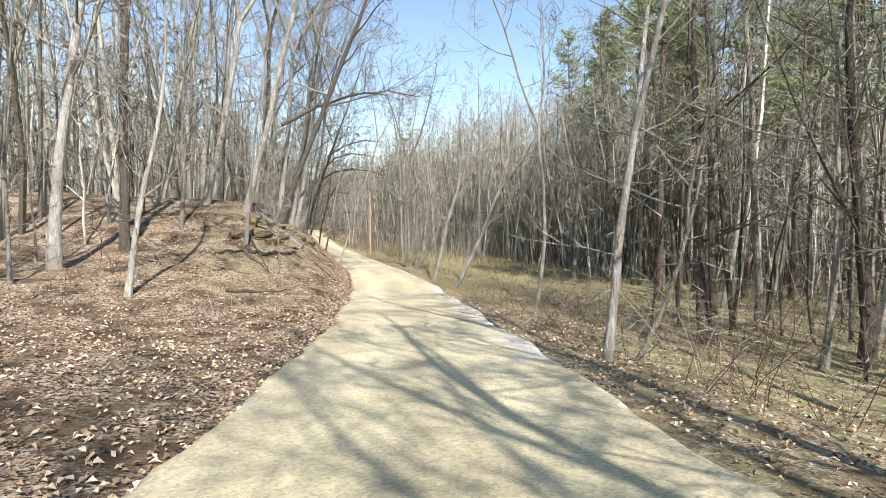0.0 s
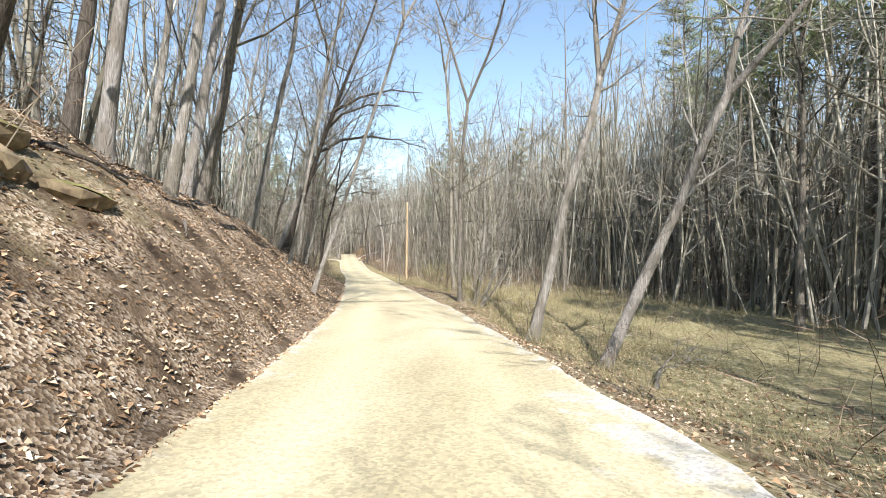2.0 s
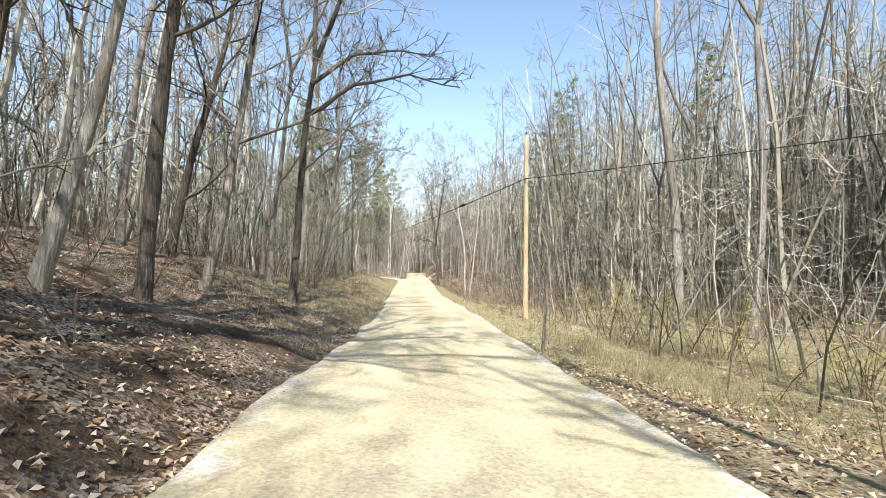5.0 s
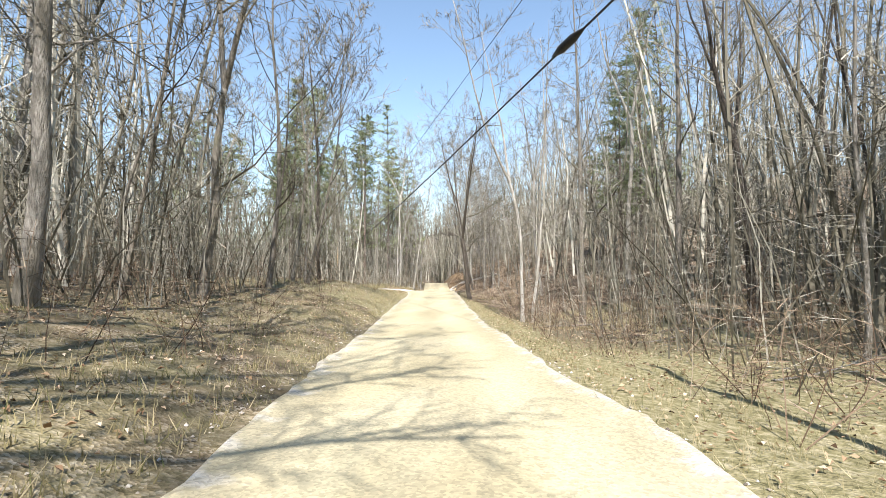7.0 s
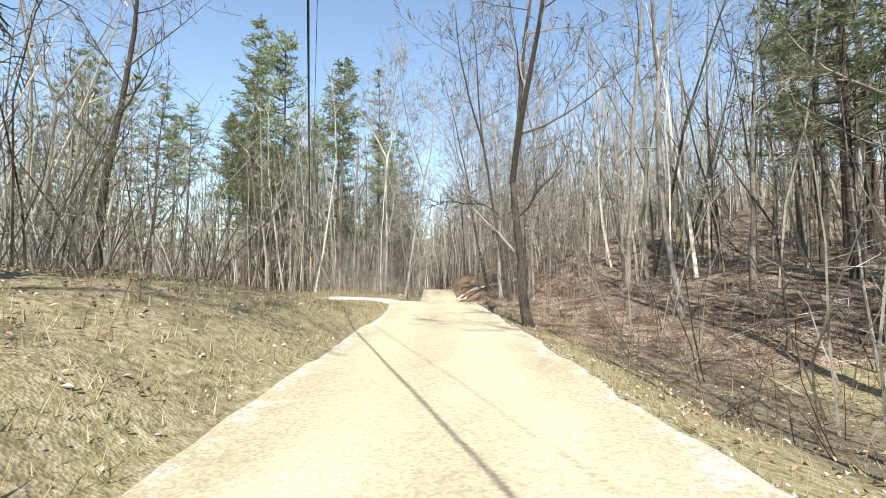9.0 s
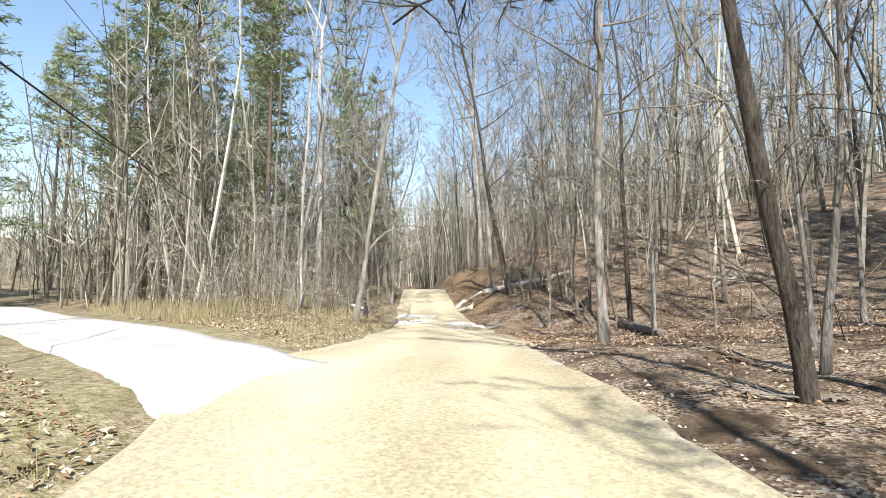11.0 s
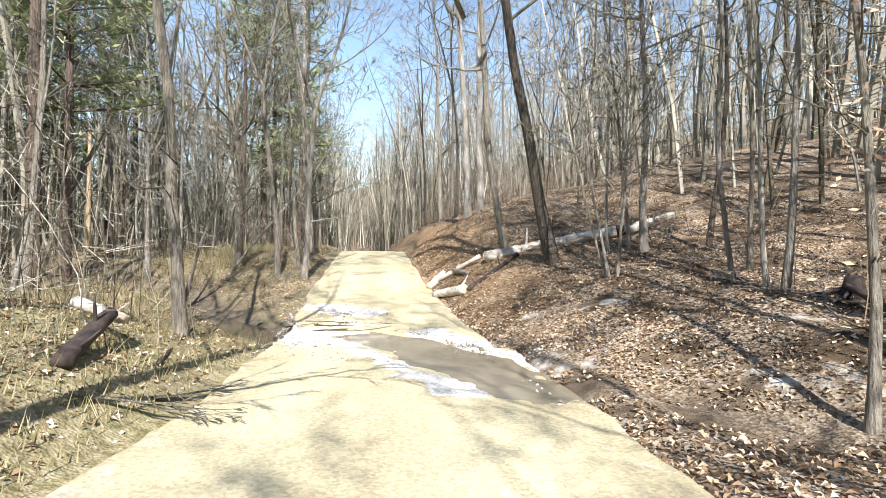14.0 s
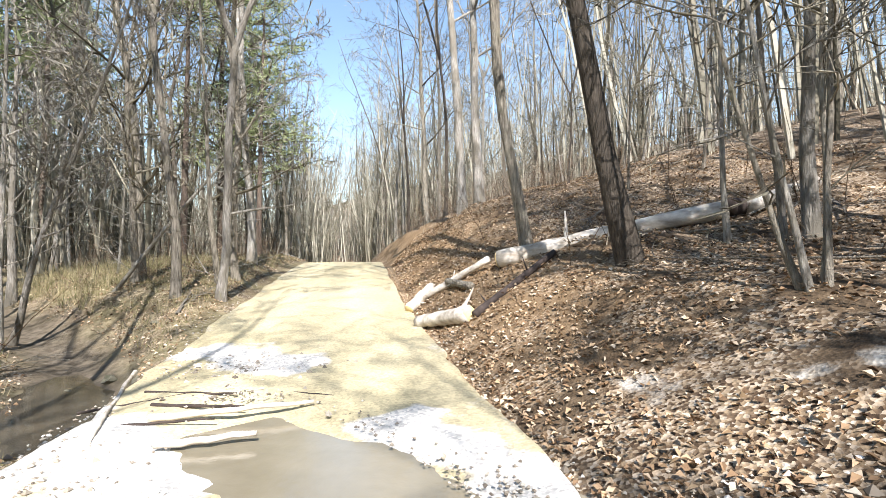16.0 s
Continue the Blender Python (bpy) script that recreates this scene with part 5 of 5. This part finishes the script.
def ledge(x, y, size, turn, label):
    """A broken slab of sandstone with a moss cap, jutting from the bank."""
    r = random.Random(int(x * 71 + y * 13))
    ob = new("rock_ledge")
    sides = 9
    ring = [(math.cos(6.283 * k / sides) * r.uniform(0.75, 1.2) * size, math.sin(6.283 * k / sides) * r.uniform(0.5, 0.8) * size) for k in range(sides)]
    levels = ((-0.42, 0.72), (-0.2, 0.95), (0.0, 1.06), (0.06, 1.0))
    V = [Vector((px * k + r.uniform(-.04, .04), py * k + r.uniform(-.04, .04), h * size + r.uniform(-.03, .03))) for h, k in levels for px, py in ring]
    F = [(j * sides + k, j * sides + (k + 1) % sides, (j + 1) * sides + (k + 1) % sides, (j + 1) * sides + k) for j in range(3) for k in range(sides)]
    F += [tuple(reversed(range(sides))), tuple(3 * sides + k for k in range(sides))]
    child("slab", mesh_from("slab", V, F, MOSSY, False), ob)
    V, F = [], []
    for q in range(5):
        for k in range(sides):
            px, py = ring[k]
            s = (0.97, 0.9, 0.65, 0.35, 0.08)[q]
            lump = 0.05 * noise.noise(Vector((px * s * 4 + x, py * s * 4, y)))
            V.append(Vector((px * s, py * s, 0.05 * size + (0.0, 0.05, 0.11, 0.14, 0.15)[q] * size + lump)))
    F = [(j * sides + k, j * sides + (k + 1) % sides, (j + 1) * sides + (k + 1) % sides, (j + 1) * sides + k) for j in range(4) for k in range(sides)]
    F.append(tuple(4 * sides + k for k in range(sides)))
    child("moss_cap", mesh_from("moss_cap", V, F, MOSS), ob, "yellow-green moss cap")
    ob.matrix_basis = pose(x, y, ground(x, y) + 0.12 * size, r.uniform(-8, 8), r.uniform(4, 16), turn + r.uniform(-20, 20))
    return tagged(ob, label, "rock", "bank ledges")


for x, y, size in ((-7.9, 21.6, 0.62), (-7.3, 22.6, 0.5), (-8.1, 23.8, 0.7), (-7.0, 24.4, 0.45), (-7.8, 25.4, 0.6), (-7.1, 21.1, 0.5), (-8.6, 22.5, 0.55), (-6.7, 23.2, 0.38), (-6.9, 25.9, 0.4), (-8.4, 20.3, 0.45)):
    ledge(x, y, size, 75, "broken sandstone ledge with a mossy top in the eroded bank")


def exposed_root(ends, radius, label):
    """A dark root that runs over the bank between its turning points."""
    r = random.Random(int(ends[0][0] * 41 + ends[-1][1] * 7))
    V, F, pts = [], [], []
    for (ax, ay), (bx, by) in zip(ends, ends[1:]):
        for k in range(5):
            x, y = ax + (bx - ax) * k / 5 + r.uniform(-.06, .06), ay + (by - ay) * k / 5 + r.uniform(-.06, .06)
            pts.append(Vector((x, y, ground(x, y) + radius * r.uniform(0.2, 1.1))))
    n = len(pts) - 1
    tube(V, F, pts, [radius * (1 - 0.75 * i / n) * r.uniform(0.85, 1.15) for i in range(n + 1)], 7)
    for i in range(2, n - 1, 3):
        way = Vector((r.uniform(-0.3, 1), r.uniform(-1, 0.5), -0.5)).normalized() * r.uniform(0.3, 0.9)
        tube(V, F, [pts[i], pts[i] + way * 0.5 + Vector((0, 0, 0.08)), pts[i] + way], [radius * 0.4, radius * 0.28, 0.008], 5)
    tagged(new("exposed_root", mesh_from("exposed_root", V, F, BARK_DARK)), label, "root", "exposed roots")


for ends, radius in ((((-7.7, 19.3), (-7.0, 19.3), (-6.4, 20.1), (-6.3, 21.8)), 0.10), (((-7.7, 19.3), (-8.1, 18.7), (-8.2, 17.6)), 0.08), (((-7.6, 19.2), (-6.9, 18.4), (-6.2, 17.9)), 0.06),
                     (((-7.8, 19.4), (-7.9, 20.6), (-7.3, 21.6)), 0.07), (((-9.6, 25.2), (-8.4, 26.4), (-7.4, 27.9)), 0.09), (((-6.3, 14.5), (-5.4, 15.6), (-4.9, 17.2)), 0.05)):
    exposed_root(ends, radius, "dark exposed root snaking over the eroded bank")
stone(-15.6, 95.6, 0.38, "pale pointed boulder in the roadside ditch")
stone(-24.9, 131.2, 0.2, "pale mossy boulder among the leaves")
stone(-16.4, 96.4, 0.25, "small grey stone in the roadside ditch")
for i in range(8):
    stone(-6.6 - rng.uniform(0, 2.6), 20.6 + rng.uniform(0, 5.2), rng.uniform(0.14, 0.34), "mossy sandstone block sticking out of the bank", "bank outcrop", 0.7)
for i in range(22):
    k = rng.randrange(3, 9)
    (ax, ay), (bx, by) = CREEK[k], CREEK[k + 1]
    s = rng.random()
    x, y = ax + (bx - ax) * s + rng.uniform(-1.3, 1.3), ay + (by - ay) * s + rng.uniform(-1.3, 1.3)
    if abs(x - road_at(y)[0]) > 2.3:
        stone(x, y, rng.uniform(0.06, 0.16), "small pale stone at the creek edge", "creek stones", 0.35)


GRIT_STONE = island_material("loose_limestone_gravel", [(0.0, (0.12, 0.10, 0.08)), (0.4, (0.32, 0.28, 0.22)), (0.8, (0.52, 0.48, 0.41)), (1.0, (0.74, 0.71, 0.66))], 0.9)


def loose_gravel():
    """Small angular stones along the lane's edges and round the ford."""
    r = random.Random(33)
    V, F = [], []
    for i in range(9500):
        if i < 3500:
            (ax, ay), (bx, by) = r.choice((((-35.4, 137.0), (-33.0, 135.3)), ((-33.0, 135.3), (-30.6, 134.2)), ((-36.4, 135.7), (-33.6, 133.2)), ((-30.8, 135.0), (-27.6, 132.6)), ((-36.6, 138.0), (-34.8, 138.2))))
            q = r.random()
            x, y = ax + (bx - ax) * q + r.gauss(0, 0.3), ay + (by - ay) * q + r.gauss(0, 0.3)
            if near_line(POOL, x, y) < 0.6:
                continue
            size = r.uniform(0.007, 0.022) if r.random() < 0.93 else r.uniform(0.022, 0.05)
        else:
            y = r.uniform(6, 150)
            x = road_at(y)[0] + r.choice((-1, 1)) * (2.1 + abs(r.gauss(0, 0.28)))
            size = r.uniform(0.01, 0.03)
        u = abs(x - road_at(y)[0])
        z = road_at(y)[1] + 0.01 if u < 2.0 else max(ground(x, y), road_at(y)[1] - 0.06 if u < 2.3 else -9)
        n = len(V)
        c = Vector((x, y, z + size * 0.25))
        a = r.uniform(0, 6.28)
        for k in range(4):
            V.append(c + Vector((math.cos(a + k * 1.57), math.sin(a + k * 1.57), r.uniform(-0.3, 0.3))) * size * r.uniform(0.7, 1.3))
        V.extend((c + Vector((0, 0, size * r.uniform(0.5, 0.9))), c - Vector((0, 0, size * 0.7))))
        for k in range(4):
            F.append((n + k, n + (k + 1) % 4, n + 4))
            F.append((n + (k + 1) % 4, n + k, n + 5))
    tagged(new("loose_gravel", mesh_from("loose_gravel", V, F, GRIT_STONE, False)), "loose grey and white limestone gravel along the lane", "gravel", kind="stuff")


loose_gravel()


def stick(a, b, radius, wood, label):
    r = random.Random(int(a[0] * 91 + b[1] * 17))
    p, q = Vector((*a, max(road_at(a[1])[1] - 0.03, ground(*a)))), Vector((*b, max(road_at(b[1])[1] - 0.03, ground(*b))))
    p.z, q.z = p.z + radius + 0.02, q.z + radius + 0.03
    V, F = [], []
    pts = [p.lerp(q, i / 8) + Vector((r.uniform(-1, 1), r.uniform(-1, 1), r.uniform(-0.4, 0.6))) * radius * 0.5 for i in range(9)]
    tube(V, F, pts, [radius * (1 - 0.45 * i / 8 + r.uniform(-.1, .1)) for i in range(9)], 7)
    tagged(new("stick", mesh_from("stick", V, F, wood)), label, "stick", "washed-up sticks")


for a, b, rad, dark in (((-35.6, 136.1), (-34.2, 136.75), 0.045, 0), ((-35.1, 135.5), (-34.35, 135.85), 0.05, 0), ((-35.9, 136.5), (-34.9, 136.55), 0.03, 1),
                        ((-37.1, 137.7), (-35.7, 135.5), 0.035, 0), ((-36.3, 136.9), (-35.2, 136.95), 0.028, 1), ((-35.9, 135.9), (-35.0, 136.2), 0.022, 1),
                        ((-36.5, 136.2), (-35.8, 136.9), 0.02, 1), ((-34.9, 137.2), (-34.1, 137.05), 0.014, 1)):
    stick(a, b, rad * 0.8, ROTTEN if dark else DEADWOOD, "dark wet stick lying by the ford" if dark else "pale washed-up stick lying by the ford")


def fallen_branch(x, y, length, turn, bark, label):
    """A dead limb with its twigs, lying on the ground."""
    r = random.Random(int(x * 53 + y * 29))
    V, F = [], []
    branch_out(r, V, F, Vector((0, 0, 0.06)), Vector((1, 0, 0.02)), length, 0.035 + 0.008 * length, 0, 4)
    V = [Vector((v.x, v.y, v.z * 0.28)) for v in V]
    ob = new("fallen_branch", mesh_from("fallen_branch", V, F, bark))
    a = radians(turn)
    rise = (ground(x + math.cos(a) * length * 0.7, y + math.sin(a) * length * 0.7) - ground(x, y)) / (length * 0.7)
    ob.matrix_basis = pose(x, y, ground(x, y) + 0.02, 0, -math.degrees(math.atan(rise)), turn)
    return tagged(ob, label, "branch", "fallen branches")


for i in range(26):
    y = rng.uniform(80, 106)
    fallen_branch(road_at(y)[0] + rng.uniform(4.5, 12), y, rng.uniform(1.5, 3.5), rng.uniform(0, 360), rng.choice((BARK_GREY, BARK_PALE, BARK_DARK)), "dead leafless branch in the roadside thicket")
for i in range(16):
    y = rng.uniform(8, 56)
    fallen_branch(road_at(y)[0] - rng.uniform(3.2, 8), y, rng.uniform(1.0, 2.6), rng.uniform(0, 360), rng.choice((BARK_GREY, BARK_DARK)), "dead branch lying on the leafy bank")
for i in range(14):
    y = rng.uniform(112, 150)
    fallen_branch(road_at(y)[0] + rng.uniform(4, 12), y, rng.uniform(1.2, 3.0), rng.uniform(0, 360), rng.choice((BARK_GREY, BARK_PALE)), "dead branch lying among leaves on the slope")
for i in range(8):
    y = rng.uniform(8, 40)
    fallen_branch(road_at(y)[0] + rng.uniform(3.2, 9), y, rng.uniform(1.2, 3.0), rng.uniform(0, 360), rng.choice((BARK_GREY, BARK_PALE)), "dead branch in the hollow beside the lane")
for x, y, l, turn in ((-39.2, 141.4, 1.6, 100), (-39.6, 142.4, 1.4, 80), (-40.5, 138.2, 1.8, 100), (-36.6, 125.2, 1.8, -40), (-35.5, 121.5, 1.2, 15), (-35.2, 129.6, 1.5, 50), (-35.0, 130.4, 1.2, 75), (-5.2, 48.6, 1.6, 40), (-6.0, 51.5, 1.3, 100)):
    fallen_branch(x, y, l, turn, BARK_GREY, "grey dead branch lying on the bank")
